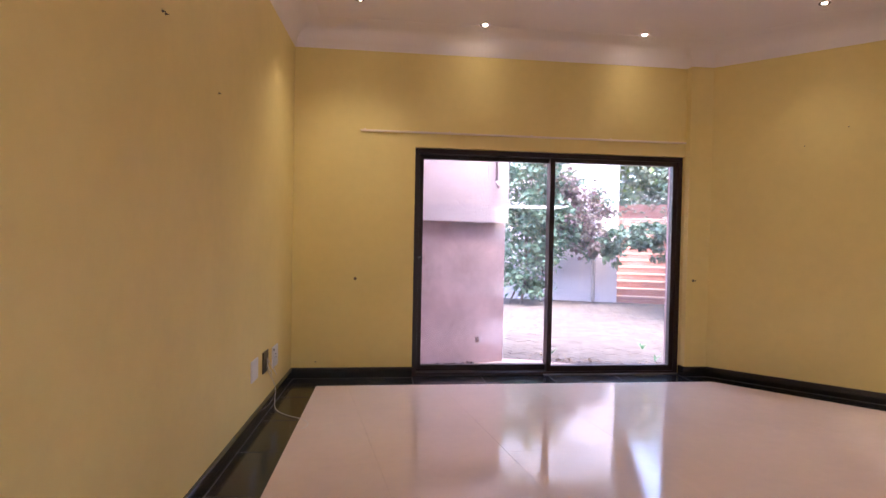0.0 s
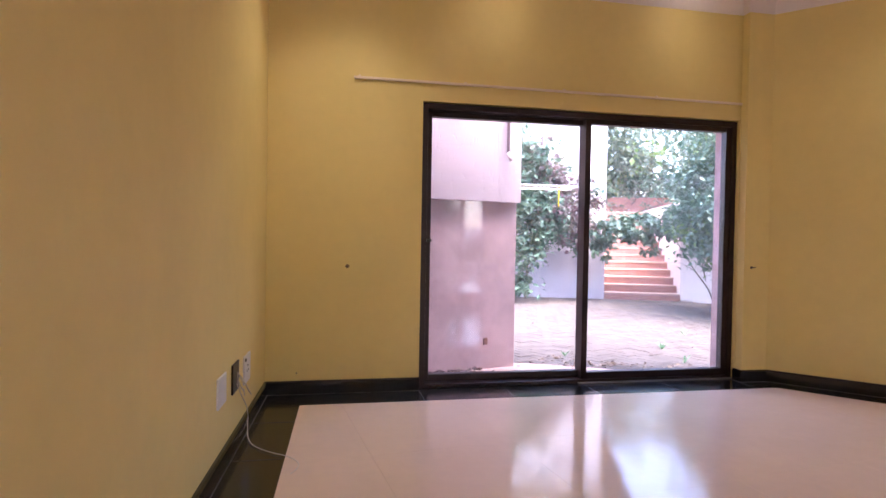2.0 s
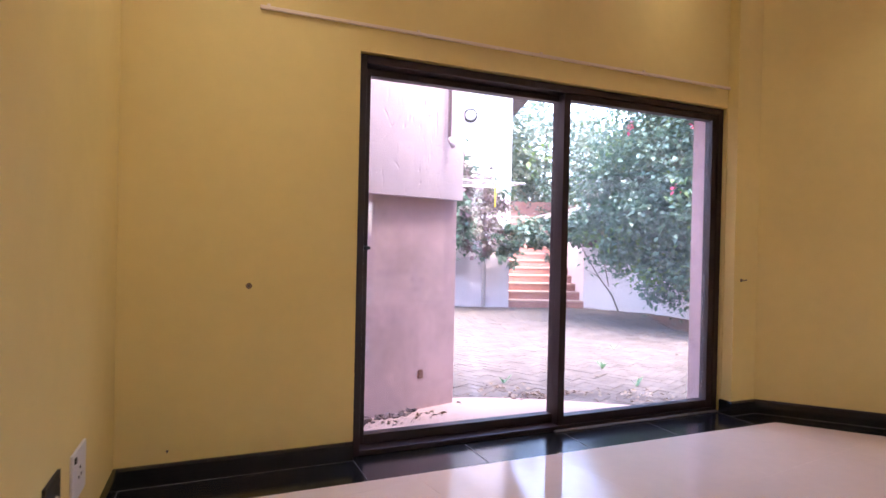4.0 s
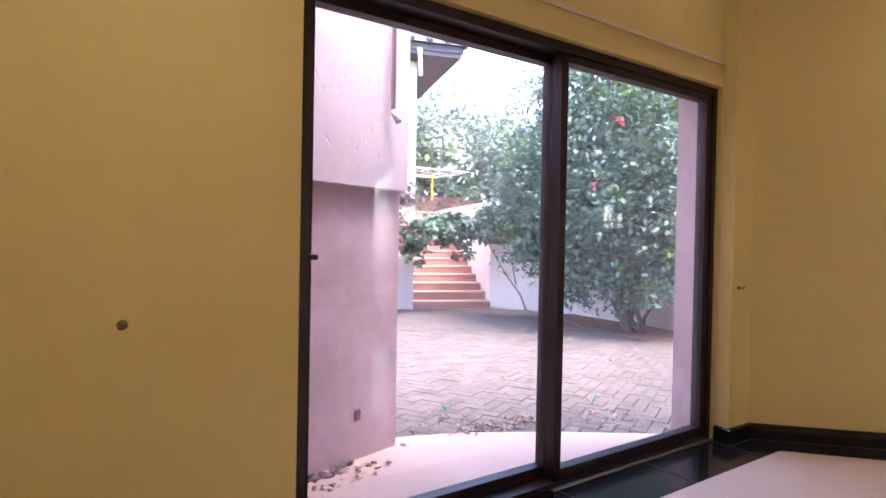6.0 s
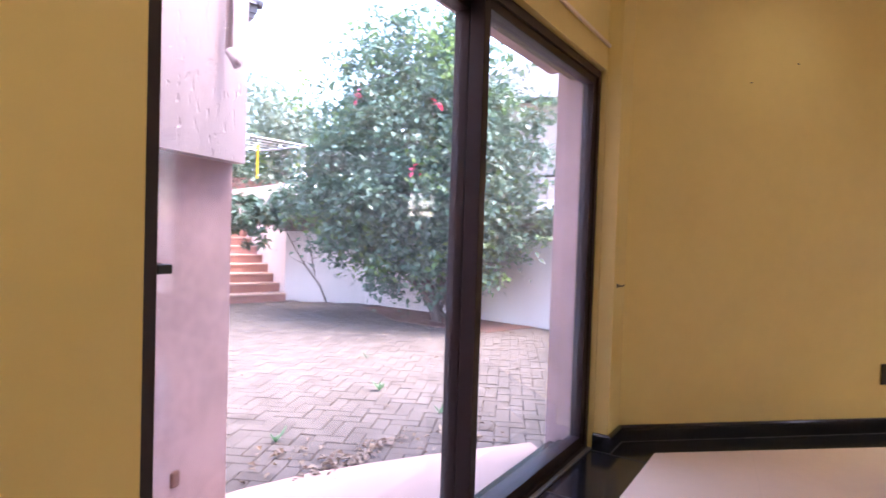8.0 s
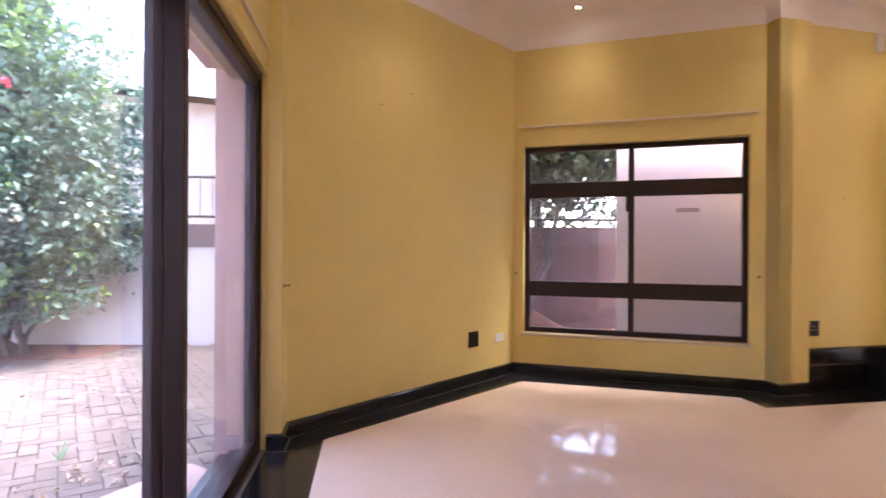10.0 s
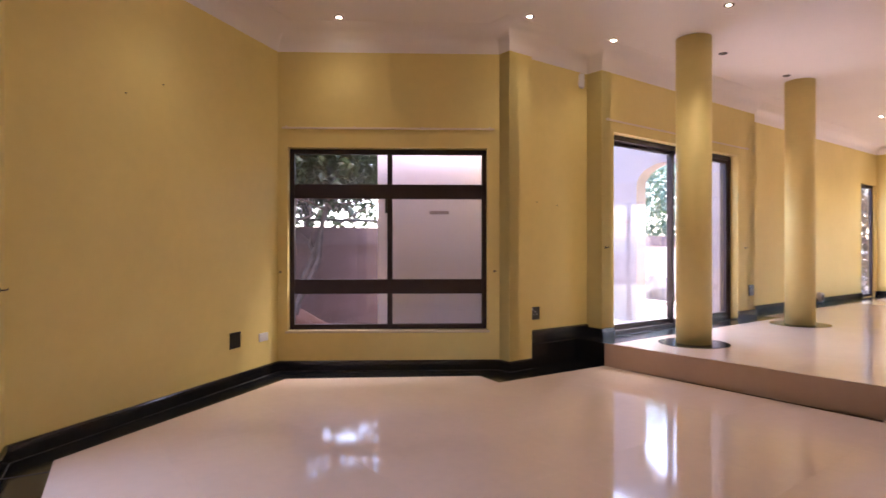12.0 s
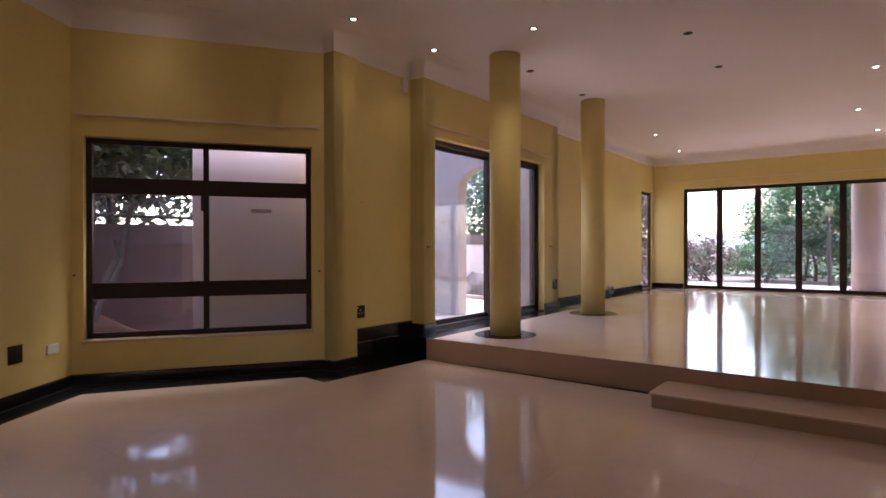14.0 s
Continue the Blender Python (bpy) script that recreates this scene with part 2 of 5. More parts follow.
def cyl(bm, p0, p1, r0, r1=None, seg=16):
    p0, p1 = Vector(p0), Vector(p1)
    d = p1 - p0
    m = Matrix.Translation((p0 + p1) / 2) @ d.to_track_quat("Z", "Y").to_matrix().to_4x4()
    bmesh.ops.create_cone(bm, cap_ends=True, segments=seg, radius1=r0, radius2=r0 if r1 is None else r1, depth=d.length, matrix=m)
    return bm


def prism(bm, pts, z0, z1):
    lo = [bm.verts.new((x, y, z0)) for x, y in pts]
    hi = [bm.verts.new((x, y, z1)) for x, y in pts]
    bm.faces.new(lo[::-1])
    bm.faces.new(hi)
    n = len(pts)
    for i in range(n):
        bm.faces.new((lo[i], lo[(i + 1) % n], hi[(i + 1) % n], hi[i]))
    return bm


def wall_frame(p0, p1):
    """Origin and turn of a wall's own axes: x along the wall, y to its left."""
    return (p0[0], p0[1], 0), math.degrees(math.atan2(p1[1] - p0[1], p1[0] - p0[0]))


def wall(name, p0, p1, z0, z1, thick, openings, material, label, ext0=0.0, ext1=0.0):
    """A wall from p0 to p1, its room on the right-hand side, its thickness to the left; openings are (s0, s1, low, high)."""
    length = math.hypot(p1[0] - p0[0], p1[1] - p0[1])
    bm = bmesh.new()
    cuts = sorted({-ext0, length + ext1, *[o[0] for o in openings], *[o[1] for o in openings]})
    for a, b in zip(cuts, cuts[1:]):
        holes = [o for o in openings if o[0] <= a + 1e-6 and o[1] >= b - 1e-6]
        z = z0
        for o in sorted(holes, key=lambda q: q[2]):
            if o[2] > z + 1e-6:
                box(bm, a, 0, z, b, thick, o[2])
            z = o[3]
        if z1 > z + 1e-6:
            box(bm, a, 0, z, b, thick, z1)
    at, rz = wall_frame(p0, p1)
    ob = structure(name, bm, material, label)
    ob.matrix_world = pose(*at, 0, 0, rz)
    return ob


A8 = radians(8.0)
OX, OY = 3.707, 0.130


def L(u, v):
    """Plan place from the raised room's own axes, whose origin is the platform's end."""
    return (OX + u * math.cos(A8) - v * math.sin(A8), OY + u * math.sin(A8) + v * math.cos(A8))


# ---- the plan ----
ZC = 3.22            # ceiling
ZK = 3.02            # where the cove begins
H1 = 0.225           # raised floor
CL = (-0.688, 4.945)
K1, K2 = (3.088, 4.945), (3.088, 4.862)
C1 = (3.315, 4.862)


def LW(y):
    """The left wall's place across, at y."""
    return CL[0] - 0.045 * (CL[1] - y)


def DY(x):
    """The garden-door wall's place at x."""
    return CL[1]


C2 = (5.02, 3.02)
C3 = L(0.50, 0.953)
P1, P2 = L(0.36, 0.953), L(0.36, 0.655)
R1, R2 = L(0.415, 0.655), L(0.415, -0.23)
D1, D2 = L(0.22, -0.23), L(0.22, -3.55)
E1, E2 = L(0.45, -3.55), L(0.45, -9.1)
F2 = L(-7.0, -9.1)
G1 = L(-7.0, 0.0)
LB = (LW(-0.5), -0.5)
ROOM = [CL, K1, K2, C1, C2, C3, P1, P2, R1, R2, D1, D2, E1, E2, F2, G1, LB]
T = 0.24

wall("wall_door", CL, (3.31, CL[1]), 0, ZC, T, [(0.42 - CL[0], 3.08 - CL[0], 0.0, 2.155)], M_WALL, "ochre-yellow painted plaster wall with a wide sliding door", ext0=T, ext1=0.1)
structure("wall_door_pier", cube(K2[0], K2[1], 0, C1[0], K1[1] - 0.001, ZC), M_WALL, "narrow ochre-yellow plaster pier beside the door")
wall("wall_diagonal", C1, C2, 0, ZC, T, [], M_WALL, "plain ochre-yellow painted plaster wall", ext1=0.1)
wall("wall_window", C2, C3, 0, ZC, T, [(0.09, 1.99, 0.375, 2.12)], M_WALL, "ochre-yellow plaster wall round a wide window", ext0=0.1)
wall("wall_pier_return", C3, P1, 0, ZC, 0.12, [], M_WALL, "ochre-yellow plaster return of the pier")
wall("wall_pier", P1, P2, 0, ZC, 0.3, [], M_WALL, "projecting ochre-yellow plaster pier")
wall("wall_recess", R1, R2, 0, ZC, T, [], M_WALL, "ochre-yellow plaster wall of the recess", ext0=0.01)
wall("wall_recess_return", R2, D1, 0, ZC, 0.15, [], M_WALL, "ochre-yellow plaster return beside the patio door")
wall("wall_patio_door", D1, D2, 0, ZC, T, [(0.2, 2.86, H1, 2.40)], M_WALL, "ochre-yellow plaster wall with a patio sliding door")
wall("wall_step_out", D2, E1, 0, ZC, 0.2, [], M_WALL, "ochre-yellow plaster step in the wall")
wall("wall_side_far", E1, E2, 0, ZC, 0.11, [(4.72, 5.45, H1, 2.41)], M_WALL, "ochre-yellow plaster wall with a narrow window", ext1=T)
wall("wall_folding_door", E2, F2, 0, ZC, T, [(0.68, 6.92, H1, 2.47)], M_WALL, "ochre-yellow plaster wall round a folding glass door", ext1=T)
wall("wall_back", F2, G1, 0, ZC, T, [], M_WALL, "plain ochre-yellow plaster wall", ext1=T)
wall("wall_front_return", G1, LB, 0, ZC, T, [], M_WALL, "plain ochre-yellow plaster wall")
wall("wall_left", LB, CL, 0, ZC, T, [], M_WALL, "long plain ochre-yellow plaster wall", ext1=0.0)

structure("floor", prism(bmesh.new(), ROOM, -0.22, 0.0), M_BLACK, "black granite tile floor border")
big = [(ROOM[i][0], ROOM[i][1]) for i in range(len(ROOM))]
structure("ceiling", prism(bmesh.new(), big, ZC, ZC + 0.15), M_CEIL, "white plastered ceiling")
cx, cy = 1.0, -2.0
structure("roof_slab", prism(bmesh.new(), [(x + 0.28 * math.copysign(1, x - cx) * min(1, abs(x - cx)), y + 0.28 * math.copysign(1, y - cy) * min(1, abs(y - cy))) for x, y in ROOM], ZC + 0.16, ZC + 0.4), M_CEIL, "plain roof slab")


def sweep(name, pts, profile, material, label, closed=False, kind="structure"):
    """Run a profile of (inward, height) along a plan line whose room lies to the right, with mitred corners."""
    bm = bmesh.new()
    n = len(pts)
    rings = []
    for i in range(n):
        p = Vector(pts[i])
        a = Vector(pts[i - 1]) if i or closed else None
        b = Vector(pts[(i + 1) % n]) if i < n - 1 or closed else None
        d0 = (p - a).normalized() if a is not None else None
        d1 = (b - p).normalized() if b is not None else None
        n0 = Vector((d0.y, -d0.x)) if d0 else None
        n1 = Vector((d1.y, -d1.x)) if d1 else None
        if n0 is None:
            m = n1
        elif n1 is None:
            m = n0
        else:
            m = n0 + n1
            m = m / max(0.25, m.dot(n0))
        rings.append([bm.verts.new((p.x + m.x * q, p.y + m.y * q, z)) for q, z in profile])
    k = len(profile)
    for i in range(n if closed else n - 1):
        r, s = rings[i], rings[(i + 1) % n]
        for j in range(k):
            bm.faces.new((r[j], r[(j + 1) % k], s[(j + 1) % k], s[j]))
    if not closed:
        bm.faces.new(rings[0][::-1])
        bm.faces.new(rings[-1])
    bm.normal_update()
    for e in bm.edges:
        if len(e.link_faces) == 2 and e.calc_face_angle(0.0) > radians(28):
            e.smooth = False
    ob = part(name, bm, material)
    return tagged(ob, label, "", "", kind)


# cove: a plaster cornice of quarter-hollow section
cove = [(0.0, ZK)] + [(0.012 + 0.218 * (1 - math.cos(radians(a))), ZK + 0.02 + 0.17 * math.sin(radians(a))) for a in range(0, 91, 15)] + [(0.262, ZC + 0.004), (0.29, ZC + 0.016), (0.0, ZC + 0.03)]
smooth(sweep("cornice", ROOM, cove, M_CEIL, "white coved plaster cornice", closed=True))

# skirting of black tile
SK = [(0.0, 0.0), (0.022, 0.0), (0.022, 0.086), (0.014, 0.096), (0.0, 0.096)]
sweep("baseboard_left", [(LW(0.3), 0.3), CL, (0.42, DY(0.42))], SK, M_BLACK, "black granite tile skirting")
sweep("baseboard_bay", [K1, K2, C1, C2, C3, P1, P2], SK, M_BLACK, "black granite tile skirting")
SK2 = [(0.0, 0.001), (0.03, 0.001), (0.03, H1 - 0.01), (0.022, H1), (0.022, H1 + 0.12), (0.0, H1 + 0.13)]
sweep("baseboard_recess", [R1, R2], SK2, M_BLACK, "tall black granite tile plinth in the recess")
SK3 = [(0.0, H1), (0.022, H1), (0.022, H1 + 0.1), (0.0, H1 + 0.1)]
sweep("baseboard_patio_near", [L(0.415, -0.23), D1, L(0.22, -0.42)], SK3, M_BLACK, "black granite tile skirting")
sweep("baseboard_patio_far", [L(0.22, -3.09), D2, E1, L(0.45, -8.27)], SK3, M_BLACK, "black granite tile skirting")
sweep("baseboard_corner", [L(0.45, -9.0), E2, L(-0.23, -9.1)], SK3, M_BLACK, "black granite tile skirting")

# pale grout lines beside the skirting and across the black border
GL = [(0.0225, 0.0), (0.0255, 0.0), (0.0255, 0.0022), (0.0225, 0.0022)]
sweep("trim_grout_left", [(LW(0.3), 0.3), CL, (0.42, DY(0.42))], GL, M_LINE, "thin pale grout line along the skirting")
sweep("trim_grout_bay", [K1, K2, C1, C2, C3, P1, P2], GL, M_LINE, "thin pale grout line along the skirting")
bm = bmesh.new()
for x in (0.42, 1.08, 1.74, 2.4, 3.06):
    box(bm, x - 0.0015, 4.60, 0.0, x + 0.0015, 4.944, 0.0018)
for y in (4.3, 3.7, 3.1, 2.5, 1.9, 1.3):
    box(bm, LW(y) + 0.026, y - 0.0015, 0.0, LW(y) + 0.27, y + 0.0015, 0.0018)
structure("trim_border_joints", bm, M_LINE, "pale joints between the black border tiles")
# raised floor and its two risers
plat = [L(0.0, 0.0), L(0.415, 0.0), R2, D1, D2, E1, E2, F2, G1]
structure("platform", prism(bmesh.new(), plat, 0.0, H1 - 0.002), M_BLACK, "black granite edged raised floor")
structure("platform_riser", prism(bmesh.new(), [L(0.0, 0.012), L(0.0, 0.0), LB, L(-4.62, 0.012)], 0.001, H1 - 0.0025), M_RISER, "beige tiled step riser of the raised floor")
step = thing("platform_step", label="low beige tiled step before the raised floor", category="step", kind="structure")
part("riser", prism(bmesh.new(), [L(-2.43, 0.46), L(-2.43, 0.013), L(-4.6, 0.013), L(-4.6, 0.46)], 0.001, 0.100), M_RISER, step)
part("tread", prism(bmesh.new(), [L(-2.415, 0.475), L(-2.415, 0.013), L(-4.6, 0.013), L(-4.6, 0.475)], 0.100, 0.113), M_TILE, step)


def clip(poly, nx, ny, c):
    out = []
    for i, p in enumerate(poly):
        q = poly[(i + 1) % len(poly)]
        a, b = nx * p[0] + ny * p[1] - c, nx * q[0] + ny * q[1] - c
        if a <= 0:
            out.append(p)
        if a * b < 0:
            t = a / (a - b)
            out.append((p[0] + (q[0] - p[0]) * t, p[1] + (q[1] - p[1]) * t))
    return out


def area(poly):
    return 0.5 * sum(p[0] * q[1] - q[0] * p[1] for p, q in zip(poly, poly[1:] + poly[:1]))


def local(p):
    dx, dy = p[0] - OX, p[1] - OY
    return (dx * math.cos(A8) + dy * math.sin(A8), -dx * math.sin(A8) + dy * math.cos(A8))


def tiles(parent, outline, size, z0, z1, gap, u0, v0):
    """Square tiles laid in the raised room's axes, cut to an outline; each its own piece."""
    poly = [local(p) for p in outline]
    us, vs = [p[0] for p in poly], [p[1] for p in poly]
    i0, i1 = math.floor((min(us) - u0) / size), math.ceil((max(us) - u0) / size)
    j0, j1 = math.floor((min(vs) - v0) / size), math.ceil((max(vs) - v0) / size)
    for i in range(i0, i1):
        for j in range(j0, j1):
            a, b = u0 + i * size + gap / 2, u0 + (i + 1) * size - gap / 2
            c, d = v0 + j * size + gap / 2, v0 + (j + 1) * size - gap / 2
            cell = clip(clip(clip(clip(poly, -1, 0, -a), 1, 0, b), 0, -1, -c), 0, 1, d)
            if len(cell) > 2 and abs(area(cell)) > 0.002:
                clean = [p for k, p in enumerate(cell) if math.hypot(p[0] - cell[k - 1][0], p[1] - cell[k - 1][1]) > 1e-4]
                if len(clean) > 2:
                    part("tile", prism(bmesh.new(), [L(*p) for p in clean], z0, z1), M_TILE, parent)


# ---- the sliding doors and windows ----
def slider(name, p0, p1, s0, s1, z0, z1, mids, depth, label, face=0.08, f=0.055, w=0.035, lap=0.03, last=None, glass=None):
    """A sliding door in a wall's opening: fixed frame, then leaves with stiles, rails and a pane each. mids: where leaves meet."""
    at, rz = wall_frame(p0, p1)
    th = thing(name, at, rz, label, "sliding door", kind="structure")
    y0, y1 = face, face + depth
    part("frame_jamb", cube(s0, y0, z0, s0 + f, y1, z1, 0.003), M_FRAME, th)
    part("frame_jamb", cube(s1 - f, y0, z0, s1, y0 + (last or depth), z1, 0.003), M_FRAME, th)
    part("frame_head", cube(s0 + f, y0, z1 - f, s1 - f, y1, z1, 0.003), M_FRAME, th)
    part("frame_track", cube(s0 + f, y0, z0, s1 - f, y1, z0 + 0.03, 0.003), M_FRAME, th)
    edges = [s0 + f, *mids, s1 - f]
    for k, (a, b) in enumerate(zip(edges, edges[1:])):
        yc = y0 + (0.012 if k % 2 else depth / 2 + 0.004)
        yd = yc + depth / 2 - 0.016
        a2, b2 = (a if k == 0 else a - lap), (b if k == len(edges) - 2 else b + lap)
        leaf = part("leaf", cube(a2, yc, z0 + 0.032, a2 + w, yd, z1 - f - 0.002, 0.002), M_FRAME, th)
        part("stile", cube(b2 - w, yc, z0 + 0.032, b2, yd, z1 - f - 0.002, 0.002), M_FRAME, leaf)
        part("top_rail", cube(a2 + w, yc, z1 - f - 0.04, b2 - w, yd, z1 - f - 0.002, 0.002), M_FRAME, leaf)
        part("bottom_rail", cube(a2 + w, yc, z0 + 0.032, b2 - w, yd, z0 + 0.085, 0.002), M_FRAME, leaf)
        pane = part("pane", cube(a2 + w - 0.008, (yc + yd) / 2 - 0.003, z0 + 0.075, b2 - w + 0.008, (yc + yd) / 2 + 0.003, z1 - f - 0.03), glass or M_GLASS, leaf, "clear glass pane")
        pane.visible_shadow = False
    return th


X0 = CL[0]
door_main = slider("door_garden", CL, K1, 0.42 - X0, 3.08 - X0, 0.0, 2.15, [1.762 - X0], 0.16, "dark bronze aluminium sliding garden door, closed", face=0.03, f=0.045, w=0.046, lap=0.026, last=0.085, glass=M_HAZY)
part("handle", cube(0.476 - X0, 0.05, 1.108, 0.510 - X0, 0.105, 1.128, 0.004), M_BLKPL, door_main)
part("floor_track", cube(1.70 - X0, 0.004, 0.001, 3.075 - X0, 0.028, 0.012, 0.002), M_TRACK, door_main, "worn pale aluminium track")
structure("threshold_garden", cube(0.40, 4.9455, -0.2, 3.10, 5.2, -0.001), M_BLACK, "black granite threshold under the garden door")
door_patio = slider("door_patio", D1, D2, 0.2, 2.86, H1, 2.40, [1.52], 0.12, "dark bronze aluminium patio sliding door", face=0.1)
part("threshold", cube(0.2, -0.026, H1 + 0.001, 2.86, 0.099, H1 + 0.008, 0.002), M_BLACK, door_patio, "black granite threshold")


def fixed_frame(name, p0, p1, s0, s1, z0, z1, uprights, transoms, label, face, depth=0.06, f=0.045, up_w=0.05, panes=True, cat="window"):
    at, rz = wall_frame(p0, p1)
    th = thing(name, at, rz, label, cat, kind="structure")
    y0, y1 = face, face + depth
    part("frame_jamb", cube(s0, y0, z0, s0 + f, y1, z1, 0.003), M_FRAME, th)
    part("frame_jamb", cube(s1 - f, y0, z0, s1, y1, z1, 0.003), M_FRAME, th)
    part("frame_head", cube(s0 + f, y0, z1 - f, s1 - f, y1, z1, 0.003), M_FRAME, th)
    part("frame_sill", cube(s0 + f, y0, z0, s1 - f, y1, z0 + f, 0.003), M_FRAME, th)
    cols = [s0 + f, *uprights, s1 - f]
    for lo, hi in transoms:
        part("transom", cube(s0 + f, y0 + 0.004, lo, s1 - f, y1 - 0.004, hi, 0.003), M_FRAME, th)
    zs = [z0 + f] + [q for t in transoms for q in t] + [z1 - f]
    for r in range(0, len(zs), 2):
        for c in uprights:
            part("mullion", cube(c - up_w / 2, y0 + 0.006, zs[r], c + up_w / 2, y1 - 0.006, zs[r + 1], 0.002), M_FRAME, th)
        for a, b in zip(cols, cols[1:]):
            pa = a - 0.004 if a == cols[0] else a + up_w / 2 - 0.004
            pb = b + 0.004 if b == cols[-1] else b - up_w / 2 + 0.004
            pane = part("pane", cube(pa, y0 + depth / 2 - 0.003, zs[r] - 0.004, pb, y0 + depth / 2 + 0.003, zs[r + 1] + 0.004), M_GLASS, th, "clear glass pane")
            pane.visible_shadow = False
    return th


window_bay = fixed_frame("window_bay", C2, C3, 0.09, 1.99, 0.38, 2.115, [1.05], [(0.72, 0.86), (1.64, 1.78)], "dark bronze six-light window in two columns", 0.09)
part("latch", cube(1.005, 0.07, 1.50, 1.027, 0.094, 1.64, 0.003), M_BLKPL, window_bay)
part("window_sill", cube(0.07, -0.012, 0.355, 2.01, 0.09, 0.378, 0.004), M_SILL, window_bay, "cream painted sill")
fold = fixed_frame("door_folding", E2, F2, 0.68, 6.92, H1, 2.46, [1.42 + 0.748 * i for i in range(7)], [], "dark bronze folding glass door in eight leaves", 0.04, depth=0.08, f=0.07, up_w=0.12, cat="folding door")
narrow = fixed_frame("window_narrow", E1, E2, 4.72, 5.45, H1, 2.40, [], [], "tall narrow dark-framed window", 0.03, f=0.05)


# ---- curtain rails ----
def rail(p0, p1, s0, s1, z, n):
    at, rz = wall_frame(p0, p1)
    th = thing("curtain_rail", (at[0], at[1], at[2]), rz, "thin cream painted curtain rail on the wall", "curtain rail", "curtain rails")
    part("track", cube(s0, -0.016, z - 0.009, s1, -0.002, z + 0.009, 0.003), M_RAIL, th)
    for i in range(n):
        s = s0 + 0.04 + (s1 - s0 - 0.08) * i / (n - 1)
        part("bracket", cube(s - 0.008, -0.013, z + 0.009, s + 0.008, 0.0, z + 0.02, 0.002), M_RAIL, th)


rail(CL, K1, -0.09 - X0, 3.14 - X0, 2.29, 5)
rail(C2, C3, 0.04, 2.05, 2.30, 4)
rail(D1, D2, 0.06, 3.12, 2.515, 4)
rail(E2, F2, 0.3, 6.95, 2.64, 6)

# ---- columns ----
def column(u, v):
    x, y = L(u, v)
    th = thing("column", (x, y, H1), 8.6, "round ochre-yellow plastered column on the raised floor", "column", "columns")
    bm = cyl(bmesh.new(), (0, 0, 0.004), (0, 0, ZC - H1), 0.165, seg=48)
    smooth_sides = part("shaft", bm, M_WALL, th)
    for p in smooth_sides.data.polygons:
        p.use_smooth = abs(p.normal.z) < 0.5
    part("ring", cyl(bmesh.new(), (0, 0, 0.0), (0, 0, 0.005), 0.33, seg=48), M_BLACK, th, "black granite ring round the foot")


column(-0.535, -0.68)
column(-0.535, -3.1)


# ---- downlights ----
def downlight(x, y, lit, watts):
    th = thing("downlight", (x, y, ZC), 0, "small round recessed ceiling spotlight, " + ("lit" if lit else "unlit"), "downlight", "ceiling spotlights")
    bm = bmesh.new()
    n = 20
    rings = [[bm.verts.new((r * math.cos(2 * math.pi * i / n), r * math.sin(2 * math.pi * i / n), z)) for i in range(n)] for r, z in ((0.044, 0.0), (0.041, -0.006), (0.03, -0.006), (0.018, -0.002))]
    for a, b in zip(rings, rings[1:]):
        for i in range(n):
            bm.faces.new((a[i], a[(i + 1) % n], b[(i + 1) % n], b[i]))
    smooth(part("trim_ring", bm, M_BRONZE if lit else M_BLKPL, th))
    part("lamp", cyl(bmesh.new(), (0, 0, -0.004), (0, 0, -0.001), 0.019, seg=16), M_LED if lit else M_DEAD, th)
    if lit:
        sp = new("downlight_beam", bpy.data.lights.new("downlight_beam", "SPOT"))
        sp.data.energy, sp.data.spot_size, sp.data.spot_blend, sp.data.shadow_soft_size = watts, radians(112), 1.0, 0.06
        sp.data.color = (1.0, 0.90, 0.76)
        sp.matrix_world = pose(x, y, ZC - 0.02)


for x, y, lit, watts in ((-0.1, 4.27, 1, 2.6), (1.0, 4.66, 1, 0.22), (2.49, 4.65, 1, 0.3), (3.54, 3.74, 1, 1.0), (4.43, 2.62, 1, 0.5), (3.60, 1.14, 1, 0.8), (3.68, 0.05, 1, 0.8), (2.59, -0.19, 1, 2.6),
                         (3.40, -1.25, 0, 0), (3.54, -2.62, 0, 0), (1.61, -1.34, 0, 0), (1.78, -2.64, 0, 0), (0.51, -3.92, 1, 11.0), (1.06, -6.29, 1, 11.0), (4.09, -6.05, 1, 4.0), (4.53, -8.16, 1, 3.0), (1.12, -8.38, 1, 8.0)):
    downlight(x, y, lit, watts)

# ---- floor tiles ----
OUT_LOW = [(-0.58, -0.33), (-0.43, 4.64), (3.235, 4.635), (4.63, 3.04), L(0.38, 1.30), L(0.08, 1.34), L(0.0, 0.02)]
floor_low = thing("floor_tiling", label="large polished cream porcelain floor tiles", category="", kind="structure")
structure("floor_grout", prism(bmesh.new(), OUT_LOW, 0.0, 0.002), M_GROUT, "fine tile joints")
tiles(floor_low, OUT_LOW, 0.8, 0.002, 0.003, 0.0007, 0.0, 0.02)
OUT_UP = [L(-0.08, -0.0), L(-0.08, -3.7), L(0.15, -3.7), L(0.15, -8.8), L(-6.7, -8.8), L(-7.0, 0.0)]
floor_up = thing("floor_tiling_raised", label="large polished cream porcelain floor tiles", category="", kind="structure")
structure("floor_grout_raised", prism(bmesh.new(), OUT_UP, H1 - 0.002, H1), M_GROUT, "fine tile joints")
tiles(floor_up, OUT_UP, 0.8, H1, H1 + 0.001, 0.0007, 0.0, 0.0)


